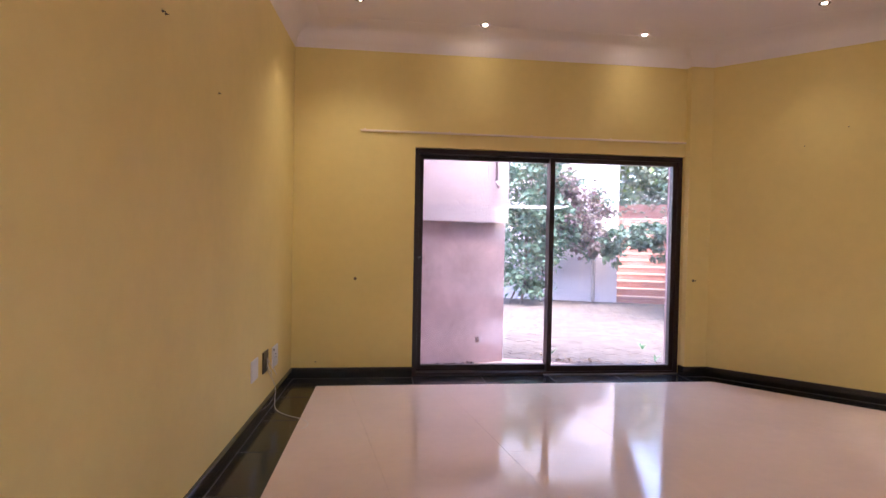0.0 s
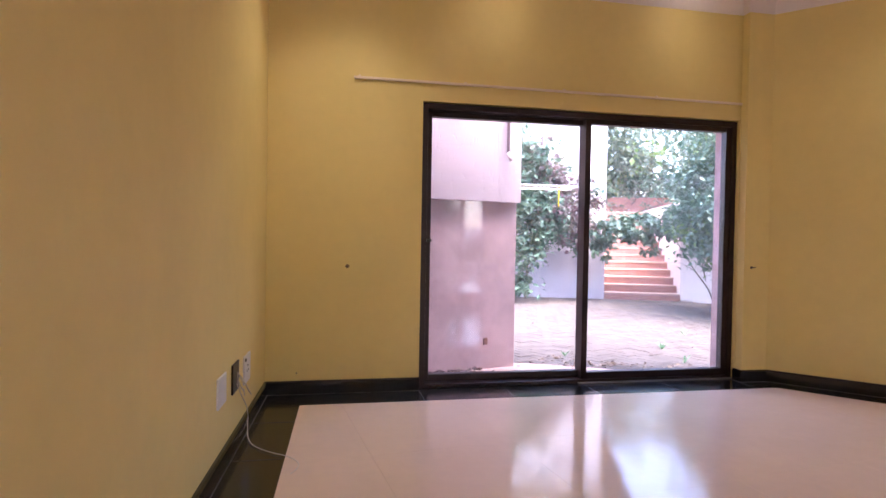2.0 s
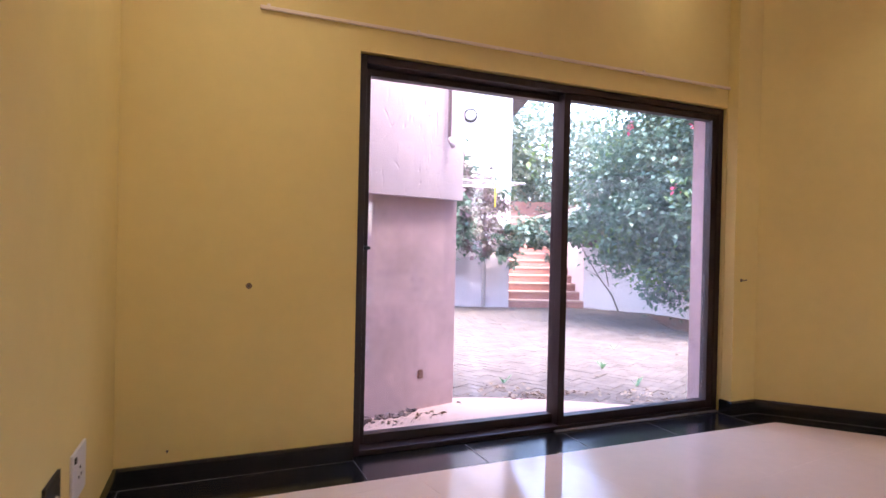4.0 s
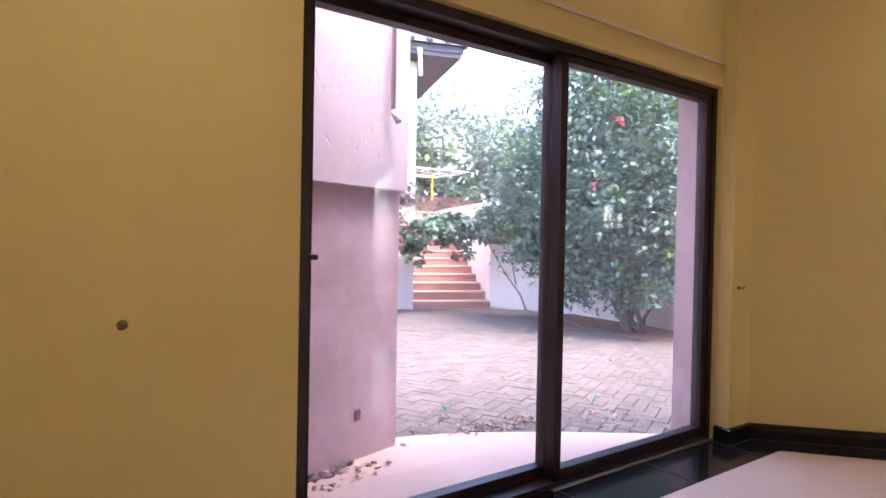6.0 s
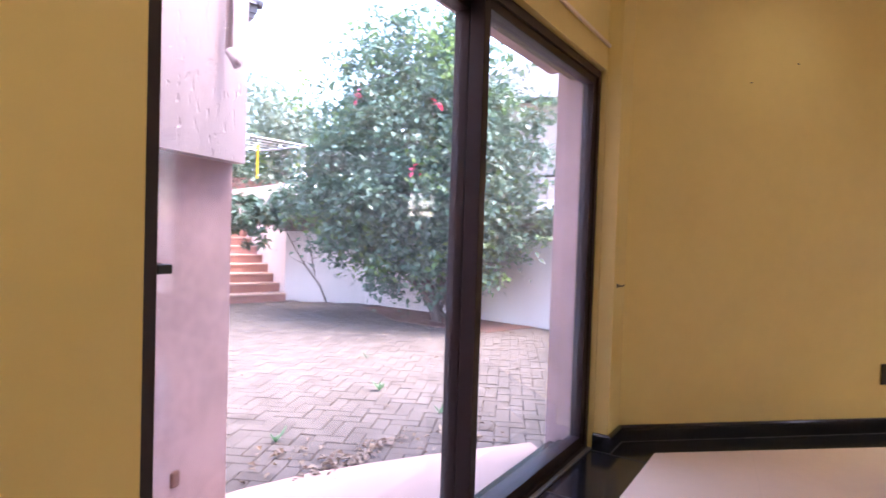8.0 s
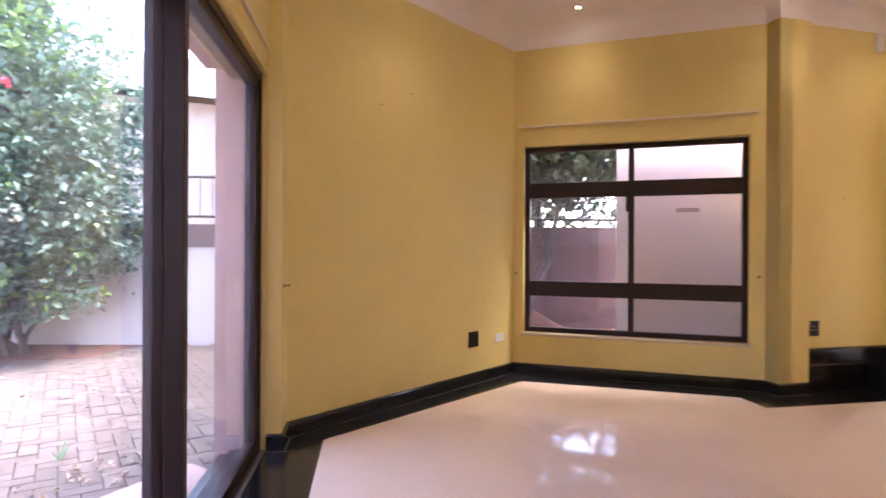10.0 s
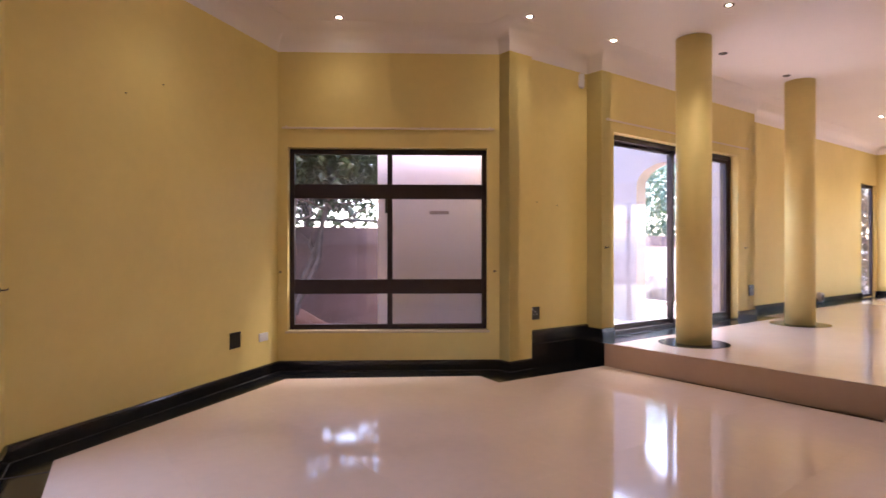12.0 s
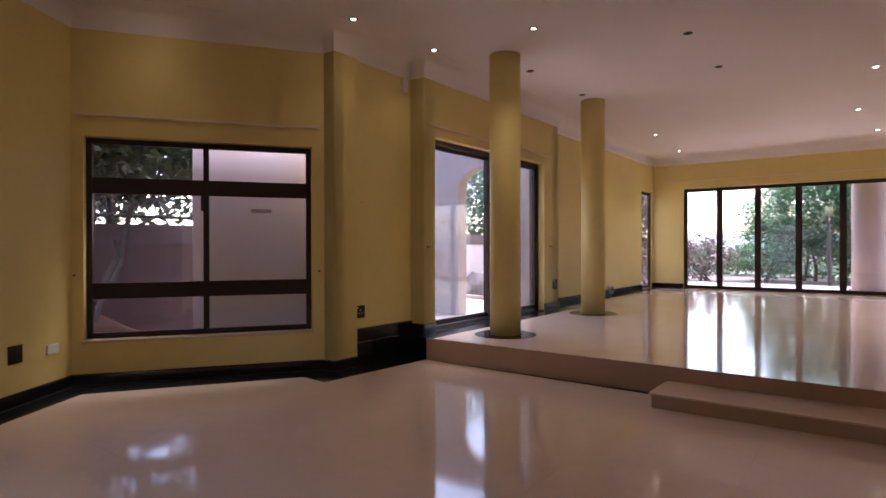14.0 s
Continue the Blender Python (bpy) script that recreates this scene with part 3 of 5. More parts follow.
# ---- small fittings indoors ----
def plate(name, p0, p1, s, z, w, h, material, label, detail):
    at, rz = wall_frame(p0, p1)
    c, sn = math.cos(radians(rz)), math.sin(radians(rz))
    th = thing(name, (at[0] + s * c, at[1] + s * sn, z), rz, label, "socket" if "socket" in name else "wall plate")
    part("cover", cube(-w / 2, -0.010, -h / 2, w / 2, 0.0, h / 2, 0.003), material, th)
    if detail:
        dm = M_BLKPL if material is M_WHITE else M_WHITE
        for dx in (-0.02, 0.02):
            part("pin_hole", cyl(bmesh.new(), (dx, -0.0125, -0.012), (dx, -0.0105, -0.012), 0.005, seg=10), dm, th)
        part("pin_hole", cyl(bmesh.new(), (0, -0.0125, 0.016), (0, -0.0105, 0.016), 0.006, seg=10), dm, th)
        part("rocker_switch", cube(-w / 2 + 0.012, -0.016, h / 2 - 0.03, -w / 2 + 0.03, -0.0105, h / 2 - 0.012, 0.001), dm, th)
    return th


def sl(y):
    """Run along the left wall, from its near end, of the place at y."""
    return math.hypot(LW(y) - LB[0], y - LB[1])


plate("blank_plate", LB, CL, sl(3.57), 0.39, 0.17, 0.145, M_WHITE, "white blank wall plate beside the sockets", False)
sk = plate("power_socket", LB, CL, sl(3.89), 0.38, 0.16, 0.155, M_BLKPL, "black power socket with torn-out white wires", False)
for k in range(4):
    bm = bmesh.new()
    p = Vector((0.02, -0.012, 0.02))
    random.seed(40 + k)
    for i in range(5):
        q = p + Vector((random.uniform(-0.02, 0.03), random.uniform(-0.02, 0.0), -0.022 + random.uniform(-0.012, 0.008)))
        cyl(bm, p, q, 0.0022, seg=6)
        p = q
    part("loose_wire", bm, M_CABLE, sk)
plate("power_socket", LB, CL, sl(4.22), 0.355, 0.19, 0.165, M_WHITE, "white double power socket low on the wall", True)

plate("power_socket", C1, C2, 1.885, 0.382, 0.135, 0.135, M_BLKPL, "black double power socket low on the wall", False)
plate("telephone_plate", C1, C2, 2.277, 0.355, 0.13, 0.075, M_WHITE, "small white telephone wall plate", False)
plate("power_socket", R1, R2, 0.09, 0.52, 0.13, 0.125, M_BLKPL, "black power socket above the tall plinth", True)
plate("power_socket", D1, D2, 3.21, 0.59, 0.14, 0.15, M_BLKPL, "black power socket beside the patio door", True)

at, rz = wall_frame(E1, E2)
pg = thing("plug_adapter", (0, 0, 0), 0, "round grey plug adapter on the wall behind a column", "plug")
pg.matrix_world = pose(*at, 0, 0, rz) @ pose(2.75, 0, 0.335)
smooth(part("body", cyl(bmesh.new(), (0, 0, 0), (0, -0.07, 0), 0.09, 0.075, seg=20), M_OUTGREY, pg))
part("face", cyl(bmesh.new(), (0, -0.07, 0), (0, -0.078, 0), 0.05, seg=16), M_BLKPL, pg)

# plugged curtain hook holes
def hook(p0, p1, s, z, r, arm=True):
    at, rz = wall_frame(p0, p1)
    c, sn = math.cos(radians(rz)), math.sin(radians(rz))
    th = thing("wall_hook", (at[0] + s * c, at[1] + s * sn, z), rz, "small dark curtain tie hook in the wall" if arm else "flat brown plug in a curtain hook hole", "hook", "curtain tie hooks")
    smooth(part("rose", cyl(bmesh.new(), (0, 0, 0), (0, -0.002 if not arm else -0.006, 0), r, r * 0.8, seg=14), M_BARK if arm else M_PLUG, th))
    if not arm:
        part("plug_core", cyl(bmesh.new(), (-0.001, -0.0021, 0), (-0.001, -0.004, 0), r * 0.4, r * 0.3, seg=10), M_BARK, th)
        return
    bm = bmesh.new()
    cyl(bm, (0, -0.006, 0), (0, -0.03, 0.0), 0.004, seg=8)
    cyl(bm, (0, -0.03, 0.0), (0.012, -0.036, 0.006), 0.004, seg=8)
    part("hook_arm", bm, M_BARK, th)


hook(CL, K1, -0.118 - X0, 0.921, 0.015, arm=False)
hook(K2, C1, 0.07, 0.94, 0.012)
hook(C2, C3, 0.02, 0.935, 0.011)
hook(C2, C3, 2.055, 0.94, 0.011)
hook(D1, D2, 0.06, 1.17, 0.014)
hook(D1, D2, 3.04, 1.17, 0.012)

# nail holes left in the walls
def nail(p0, p1, s, z, r=0.006):
    at, rz = wall_frame(p0, p1)
    c, sn = math.cos(radians(rz)), math.sin(radians(rz))
    th = thing("wall_nail", (at[0] + s * c, at[1] + s * sn, z), rz, "tiny dark nail stuck in the plaster", "nail", "nails in the walls")
    part("head", cyl(bmesh.new(), (0, 0, 0), (0, -0.004, 0), r, r * 0.7, seg=10), M_BARK, th)
    part("shank", cyl(bmesh.new(), (0, -0.004, 0), (0, -0.014, -0.003), r * 0.35, seg=6), M_BARK, th)


nail(LB, CL, sl(2.74), 2.06)
nail(LB, CL, sl(2.0), 2.21)
nail(LB, CL, sl(2.03), 2.21)
nail(CL, K1, 0.22, 0.15)
nail(C1, C2, 0.78, 2.19, 0.005)
nail(C1, C2, 1.1, 2.33, 0.005)
nail(R1, R2, 0.12, 1.62, 0.005)
nail(R1, R2, 0.42, 1.60, 0.005)

# movement sensor in the recess corner
px, py = L(0.40, -0.16)
pir = thing("alarm_sensor", (px, py, 2.93), 8.6 + 180 - 35, "small white alarm sensor high in the recess corner", "alarm sensor")
part("housing", cube(-0.05, -0.06, -0.075, 0.05, 0.0, 0.075, 0.014), M_WHITE, pir)
part("lens", cube(-0.035, -0.068, -0.05, 0.035, -0.058, 0.01, 0.006), M_CEIL, pir)

# loose cable on the floor by the left wall
def tube(name, pts, r, material, label, category):
    cu = bpy.data.curves.new(name, "CURVE")
    cu.dimensions, cu.bevel_depth, cu.bevel_resolution = "3D", r, 2
    sp = cu.splines.new("NURBS")
    sp.points.add(len(pts) - 1)
    for p, q in zip(sp.points, pts):
        p.co = (*q, 1)
    sp.use_endpoint_u, sp.order_u = True, 3
    cu.materials.append(material)
    me = bpy.data.meshes.new_from_object(bpy.data.objects.new(name, cu))
    ob = new(name, me)
    me.materials.clear()
    me.materials.append(material)
    smooth(ob)
    return tagged(ob, label, category)


xw = LW(3.85)
tube("loose_cable", [(xw + 0.014, 3.90, 0.34), (xw + 0.02, 4.0, 0.26), (xw + 0.03, 4.15, 0.16), (xw + 0.034, 4.2, 0.10), (xw + 0.04, 4.14, 0.04), (xw + 0.055, 4.02, 0.008),
                     (xw + 0.10, 3.89, 0.007), (xw + 0.2, 3.78, 0.007), (xw + 0.29, 3.72, 0.007), (xw + 0.35, 3.63, 0.009), (xw + 0.355, 3.54, 0.009), (xw + 0.32, 3.48, 0.009)], 0.0027, M_CABLE, "thin white loose cable trailing onto the floor", "cable")

# ---- courtyard outside the garden door ----
structure("ground", cube(-900, -900, -1.2, 900, 900, -0.30), M_GROUND, "dry ground reaching the horizon")
SA = math.atan2(-0.53, 1.56)
SD = Vector((math.cos(SA), math.sin(SA)))
SUP = Vector((-SD.y, SD.x))
YARD = [(-2.5, 5.3), (7.65, 4.6), (7.84, 7.1), (8.02, 9.0), (8.17, 11.0), (7.42, 12.2), (5.85, 12.72), (1.0, 14.4), (-2.5, 14.5)]
structure("courtyard_bed", prism(bmesh.new(), YARD, -0.32, -0.173), M_SAND, "sand bed of the courtyard paving")


def inside(poly, x, y):
    r = False
    for (ax, ay), (bx, by) in zip(poly, poly[1:] + poly[:1]):
        if (ay > y) != (by > y) and x < (bx - ax) * (y - ay) / (by - ay) + ax:
            r = not r
    return r


SLAB = [(-0.6, 5.24), (3.02, 5.1), (3.3, 5.42), (3.02, 5.62), (2.72, 5.83), (2.4, 6.03), (2.1, 6.2), (1.75, 6.33), (1.2, 6.45), (-0.6, 6.4)]
structure("threshold_slab", prism(bmesh.new(), SLAB, -0.3, -0.13), M_SLAB, "worn pink concrete threshold slab with a curved edge")


def pavers():
    """Herringbone brick paving: alternate long and cross bricks."""
    near, far = [], []
    a, w = 0.212, 0.106
    ang = SA + radians(45)
    c, s_ = math.cos(ang), math.sin(ang)
    for i in range(-70, 90):
        for j in range(-70, 90):
            k = (i - j) % 4
            if k == 0:
                cx, cy, rot = (i + 1.0) * w, (j + 0.5) * w, 0.0
            elif k == 3:
                cx, cy, rot = (i + 0.5) * w, (j + 1.0) * w, math.pi / 2
            else:
                continue
            x, y = 4.5 + cx * c - cy * s_, 9.0 + cx * s_ + cy * c
            if inside(YARD, x, y) and not inside(SLAB, x, y):
                (near if 1.85 < x < 4.1 and y < 7.75 and len(near) < 300 else far).append((x, y, ang + rot))
    return near, far


def brick_bm(bm, x, y, r, dz):
    m = Matrix.Translation((x, y, dz)) @ Matrix.Rotation(r, 4, "Z")
    lx, ly, b = 0.1035, 0.0505, 0.004
    lo = [m @ Vector(q) for q in ((-lx, -ly, -0.03), (lx, -ly, -0.03), (lx, ly, -0.03), (-lx, ly, -0.03))]
    mi = [m @ Vector((q[0], q[1], -0.005)) for q in ((-lx, -ly), (lx, -ly), (lx, ly), (-lx, ly))]
    hi = [m @ Vector((q[0] - math.copysign(b, q[0]), q[1] - math.copysign(b, q[1]), 0.0)) for q in ((-lx, -ly), (lx, -ly), (lx, ly), (-lx, ly))]
    return lo, mi, hi


near, far = pavers()
verts, faces = [], []
random.seed(3)
for x, y, r in far:
    lo, mi, hi = brick_bm(None, x, y, r, -0.150 + random.uniform(-0.004, 0.003))
    n = len(verts)
    verts += mi + hi
    faces += [(n + 4, n + 5, n + 6, n + 7)] + [(n + i, n + (i + 1) % 4, n + 4 + (i + 1) % 4, n + 4 + i) for i in range(4)]
me = bpy.data.meshes.new("paving_bricks")
me.from_pydata([tuple(v) for v in verts], [], faces)
me.materials.append(M_PAVER)
tagged(new("paving_bricks", me), "worn pinkish-grey herringbone brick paving of the courtyard", "paving", "", "stuff")

# pink plastered pillar beside the door
PF0, PF1 = Vector((-0.33, 5.62)), Vector((1.60, 6.16))
pd = (PF1 - PF0).normalized()
pn = Vector((-pd.y, pd.x))
pil = thing("garden_pillar", label="pink plastered wall end with a proud scraped upper part", category="pillar", kind="structure")
a, b = PF0, PF1
part("upper_plaster", prism(bmesh.new(), [tuple(a), tuple(b), tuple(b + pn * 1.6), tuple(a + pn * 1.6)], 1.50, 5.2), M_PINKUP, pil, "pale pink scraped plaster")
a, b = PF0 + pn * 0.07, PF1 + pn * 0.07
part("lower_plaster", prism(bmesh.new(), [tuple(a), tuple(b), tuple(b + pn * 1.5), tuple(a + pn * 1.5)], -0.24, 1.50), M_PINK, pil, "stained dusky pink plaster")
q = PF0 + pd * 1.67 + pn * 0.065
hb = cube(-0.024, -0.006, -0.034, 0.024, 0.02, 0.034, 0.009)
ho = solo("outlet_hole", hb, M_SOIL, (q.x, q.y, 0.14), math.degrees(math.atan2(pd.y, pd.x)), "small dark broken outlet hole in the pillar", "wall outlet")
q = PF0 + pd * 1.83 - pn * 0.03
dp = thing("drain_pipe", (q.x, q.y, 1.92), 0, "pink painted downpipe ending on the pillar", "pipe")
smooth(part("pipe", cyl(bmesh.new(), (0, 0, 0.03), (0, 0, 3.2), 0.015, seg=14), M_PINKUP, dp))
smooth(part("outlet", cyl(bmesh.new(), (0.0, 0, 0.05), (0.02, -0.035, -0.02), 0.019, seg=14), M_PINKUP, dp))

# broken plaster and dead leaves lying along the pillar's foot
rg = random.Random(22)
bm = bmesh.new()
for k in range(95):
    q = PF0 + pd * rg.triangular(0.55, 1.75, 1.0) + pn * (0.055 - abs(rg.gauss(0, 0.035)))
    w = rg.uniform(0.012, 0.04)
    m = Matrix.Translation((q.x, q.y, -0.131 + w * 0.3)) @ Euler((rg.uniform(-0.5, 0.5), rg.uniform(-0.5, 0.5), rg.uniform(0, 6.283))).to_matrix().to_4x4()
    c = bmesh.ops.create_cube(bm, size=1.0)["verts"]
    for v in c:
        v.co = m @ Vector((v.co.x * w * rg.uniform(0.8, 1.9), v.co.y * w, v.co.z * w * rg.uniform(0.4, 0.8)))
tagged(part("plaster_rubble", bm, M_RUBBLE), "broken dark plaster and dirt along the pillar foot", "rubble", "", "stuff")

# pink splayed pier on the other side of the door
structure("pier_outside", prism(bmesh.new(), [(3.062, 5.062), (3.062, 5.225), (3.40, 5.225), (3.40, 5.188), (3.09, 5.188), (3.09, 5.062)], -0.3, 3.6), M_PINK, "pink plastered outside door reveal")
structure("wall_outside", prism(bmesh.new(), [(-0.9, 5.19), (0.41, 5.19), (0.41, 5.28), (-0.9, 5.28)], -0.3, 3.6), M_PINK, "pink plastered outside wall")
structure("lintel_outside", prism(bmesh.new(), [(0.40, 5.19), (3.04, 5.19), (3.04, 5.27), (0.40, 5.27)], 2.16, 3.6), M_PINK, "pink plastered outside lintel")

# pull-out clothes airer on the pillar
air = thing("clothes_airer", (1.72, 7.0, 1.74), -4, "thin steel pull-out clothes line on the pillar", "clothes line")
part("front_bar", cyl(bmesh.new(), (0.80, -0.25, 0.0), (0.80, 0.25, 0.0), 0.007, seg=8), M_CHROME, air)
for k in range(2):
    part("arm", cyl(bmesh.new(), (-0.2, -0.25 + 0.5 * k, 0.0), (0.80, -0.25 + 0.5 * k, 0.0), 0.006, seg=8), M_CHROME, air)
for k in range(4):
    part("line", cyl(bmesh.new(), (-0.2, -0.15 + 0.1 * k, 0.0), (0.80, -0.15 + 0.1 * k, -0.0), 0.002, seg=6), M_CABLE, air)
bm = cube(0.60, 0.0, -0.22, 0.616, 0.005, 0.0, 0.002)
part("strap", bm, M_YEL, air, "hanging yellow strap")

# white house beside the stairs
HW = Vector((5.82, 12.74))
hd = Vector((-SD.x, -SD.y))
hn = SUP
def hp(along, back):
    v = HW + hd * along + hn * back
    return (v.x, v.y)
house = thing("neighbour_wing", label="white plastered house wing with dark tiled eaves", category="house", kind="structure")
part("wall", prism(bmesh.new(), [hp(0, 0), hp(7.0, 0), hp(7.0, 5), hp(0, 5)], -0.3, 4.75), M_OUTWHITE, house)
part("plinth", prism(bmesh.new(), [hp(-0.0, -0.02), hp(7.0, -0.02), hp(7.0, -0.002), hp(-0.0, -0.002)], -0.3, 0.9), M_OUTGREY, house, "weathered grey lower wall")
part("soffit", prism(bmesh.new(), [hp(-0.75, -0.5), hp(7.5, -0.5), hp(7.5, 5.5), hp(-0.75, 5.5)], 4.72, 4.80), M_FASCIA, house)
part("fascia", prism(bmesh.new(), [hp(-0.78, -0.53), hp(7.5, -0.53), hp(7.5, 5.5), hp(-0.78, 5.5)], 4.80, 4.93), M_FASCIA, house)
bm = bmesh.new()
low = [bm.verts.new((*hp(x, y), 4.93)) for x, y in ((-0.85, -0.6), (7.6, -0.6), (7.6, 5.6), (-0.85, 5.6))]
top = [bm.verts.new((*hp(x, y), 6.9)) for x, y in ((2.3, 2.3), (5.0, 2.3))]
for f in ((low[0], low[1], top[1], top[0]), (low[1], low[2], top[1]), (low[2], low[3], top[0], top[1]), (low[3], low[0], top[0])):
    bm.faces.new(f)
part("roof", bm, M_ROOF, house, "dark grey tiled hip roof")
for k in range(24):
    x = -0.8 + 0.35 * k
    part("roof_tile_edge", cyl(bmesh.new(), (*hp(x, -0.64), 4.945), (*hp(x, -0.4), 5.06), 0.045, 0.045, seg=8), M_ROOF, house)
for k in range(14):
    y = -0.45 + 0.4 * k
    part("roof_tile_edge", cyl(bmesh.new(), (*hp(-0.89, y), 4.945), (*hp(-0.65, y), 5.06), 0.045, 0.045, seg=8), M_ROOF, house)
part("gutter_spout", cyl(bmesh.new(), (*hp(-0.05, -0.1), 4.45), (*hp(0.1, -0.6), 4.78), 0.045, seg=10), M_WHITE, house)
smooth(part("downpipe", cyl(bmesh.new(), (*hp(0.55, -0.06), -0.25), (*hp(0.55, -0.06), 4.72), 0.04, seg=12), M_OUTWHITE, house))
bk = thing("bulkhead_lamp", (*hp(0.9, 0.0), 3.88), math.degrees(SA), "round white bulkhead lamp with a dark rim", "wall lamp")
smooth(part("rim", cyl(bmesh.new(), (0, 0, 0), (0, -0.06, 0), 0.15, 0.14, seg=24), M_STEEL, bk))
smooth(part("glass", cyl(bmesh.new(), (0, -0.055, 0), (0, -0.10, 0), 0.12, 0.07, seg=24), M_WHITE, bk))
tp = thing("outdoor_tap_box", (*hp(1.25, -0.022), 0.62), math.degrees(SA), "small grey outdoor tap box on the wall", "tap box")
part("box", cube(-0.06, -0.06, -0.08, 0.06, 0, 0.08, 0.008), M_OUTGREY, tp)
part("spout", cyl(bmesh.new(), (0, -0.06, -0.03), (0.0, -0.12, -0.06), 0.012, seg=8), M_CHROME, tp)

# terracotta stairs between the house and the garden wall
st = thing("garden_stairs", label="terracotta tiled outdoor stairs", category="stairs", kind="structure")
S0 = Vector((5.80, 12.75))
for k in range(13):
    o = S0 + SUP * (0.30 * k)
    z = -0.165 + 0.165 * k
    w = 1.66
    def sp(x, y):
        v = o + SD * x + SUP * y
        return (v.x, v.y)
    stp = part("step", prism(bmesh.new(), [sp(0, 0), sp(w, 0), sp(w, 0.32), sp(0, 0.32)], z - 0.6, z + 0.137), M_STAIR, st)
    for i in range(5):
        part("tread_tile", prism(bmesh.new(), [sp(i * w / 5 + 0.004, -0.02), sp((i + 1) * w / 5 - 0.004, -0.02), sp((i + 1) * w / 5 - 0.004, 0.30), sp(i * w / 5 + 0.004, 0.30)], z + 0.138, z + 0.165), M_SLAB, stp)
S1 = S0 + SD * 1.66


def run_wall(name, pts, z0, z1, cap, thick, material, label, capmat):
    th = thing(name, label=label, category="wall", kind="structure")
    for (a, b) in zip(pts, pts[1:]):
        a, b = Vector(a), Vector(b)
        d = (b - a).normalized()
        n = Vector((-d.y, d.x)) * thick
        e = d * 0.03
        part("wall_run", prism(bmesh.new(), [tuple(a), tuple(b), tuple(b + n), tuple(a + n)], z0, z1 - cap), material, th)
        if cap:
            m = Vector((-d.y, d.x)) * 0.03
            part("coping_band", prism(bmesh.new(), [tuple(a - m - e), tuple(b - m + e), tuple(b + n + m + e), tuple(a + n + m - e)], z1 - cap, z1), capmat, th)
    return th


flank = [tuple(S1 + SUP * 5.5 + SD * 0.0), tuple(S1 + SUP * 0.05)]
run_wall("stair_flank_wall", [(q[0], q[1]) for q in flank[::-1]][::-1], -0.3, 2.05, 0.0, 0.22, M_OUTWHITE, "white plastered wall beside the stairs", M_COPE)
GW = [tuple(S1 + SUP * 0.05), (8.2, 11.0), (8.05, 9.0), (7.88, 7.1), (7.70, 4.6), (7.5, -0.6), (8.6, -2.6), (9.6, -9.0)]
run_wall("garden_wall", GW[:5], -0.3, 1.47, 0.31, 0.22, M_OUTWHITE, "white garden wall with a dusky painted top band", M_COPE)
run_wall("patio_garden_wall", GW[6:], -0.3, 1.47, 0.25, 0.22, M_OUTWHITE, "white garden wall beyond the patio arch", M_COPE)
run_wall("side_garden_wall", GW[4:7], -0.3, 1.47, 0.25, 0.22, M_BROWNSHADE, "brown garden wall with tree shade mixed into its paint", M_COPE)
structure("upper_terrace", prism(bmesh.new(), [tuple(S1 + SUP * 0.5 + SD * 0.22), (8.5, 11.2), (14, 10), (14, 22), tuple(S1 + SUP * 6 + SD * 0.22)], -0.3, 1.3), M_SOIL, "red soil terrace behind the wall")
pb = S1 + SUP * 4.2
structure("planter_wall", prism(bmesh.new(), [(pb.x - 1.8, pb.y + 0.9), (pb.x + 2.2, pb.y - 0.5), (pb.x + 2.3, pb.y), (pb.x - 1.7, pb.y + 1.3)], 1.0, 2.45), M_STAIR, "brown brick planter wall above the stairs")

# railing on the garden wall
rl = thing("wall_railing", label="black steel railing on the garden wall", category="railing")
for (a, b) in zip(GW[2:6], GW[3:6]):
    a, b = Vector(a), Vector(b)
    d = (b - a)
    n = Vector((-d.y, d.x)).normalized() * 0.11
    k = max(2, int(d.length / 1.3))
    for i in range(k):
        p = a + n + d * (i / k)
        part("post", cube(p.x - 0.025, p.y - 0.025, 1.47, p.x + 0.025, p.y + 0.025, 2.2), M_STEEL, rl)
    for z in (1.58, 2.12):
        part("rail", cyl(bmesh.new(), (*(a + n), z), (*(b + n), z), 0.02, seg=8), M_STEEL, rl)
    m = int(d.length / 0.16)
    bm = bmesh.new()
    for i in range(m):
        p = a + n + d * ((i + 0.5) / m)
        cyl(bm, (p.x, p.y, 1.58), (p.x, p.y, 2.12), 0.008, seg=6)
    part("balusters", bm, M_STEEL, rl)

# neighbour's house beyond the wall
nb = thing("neighbour_house", (17.5, 9.0, -0.4), 20, "beige neighbouring house with a grey tiled roof", "house")
part("wall", cube(0, -6, 0.1, 8, 6, 5.75), M_NEIGH, nb)
bm = bmesh.new()
low = [bm.verts.new(q) for q in ((-0.8, -6.8, 5.75), (8.8, -6.8, 5.75), (8.8, 6.8, 5.75), (-0.8, 6.8, 5.75))]
top = [bm.verts.new(q) for q in ((4, -3, 8.2), (4, 3, 8.2))]
for f in ((low[0], low[1], top[0]), (low[1], low[2], top[1], top[0]), (low[2], low[3], top[1]), (low[3], low[0], top[0], top[1])):
    bm.faces.new(f)
part("roof", bm, M_ROOF, nb)
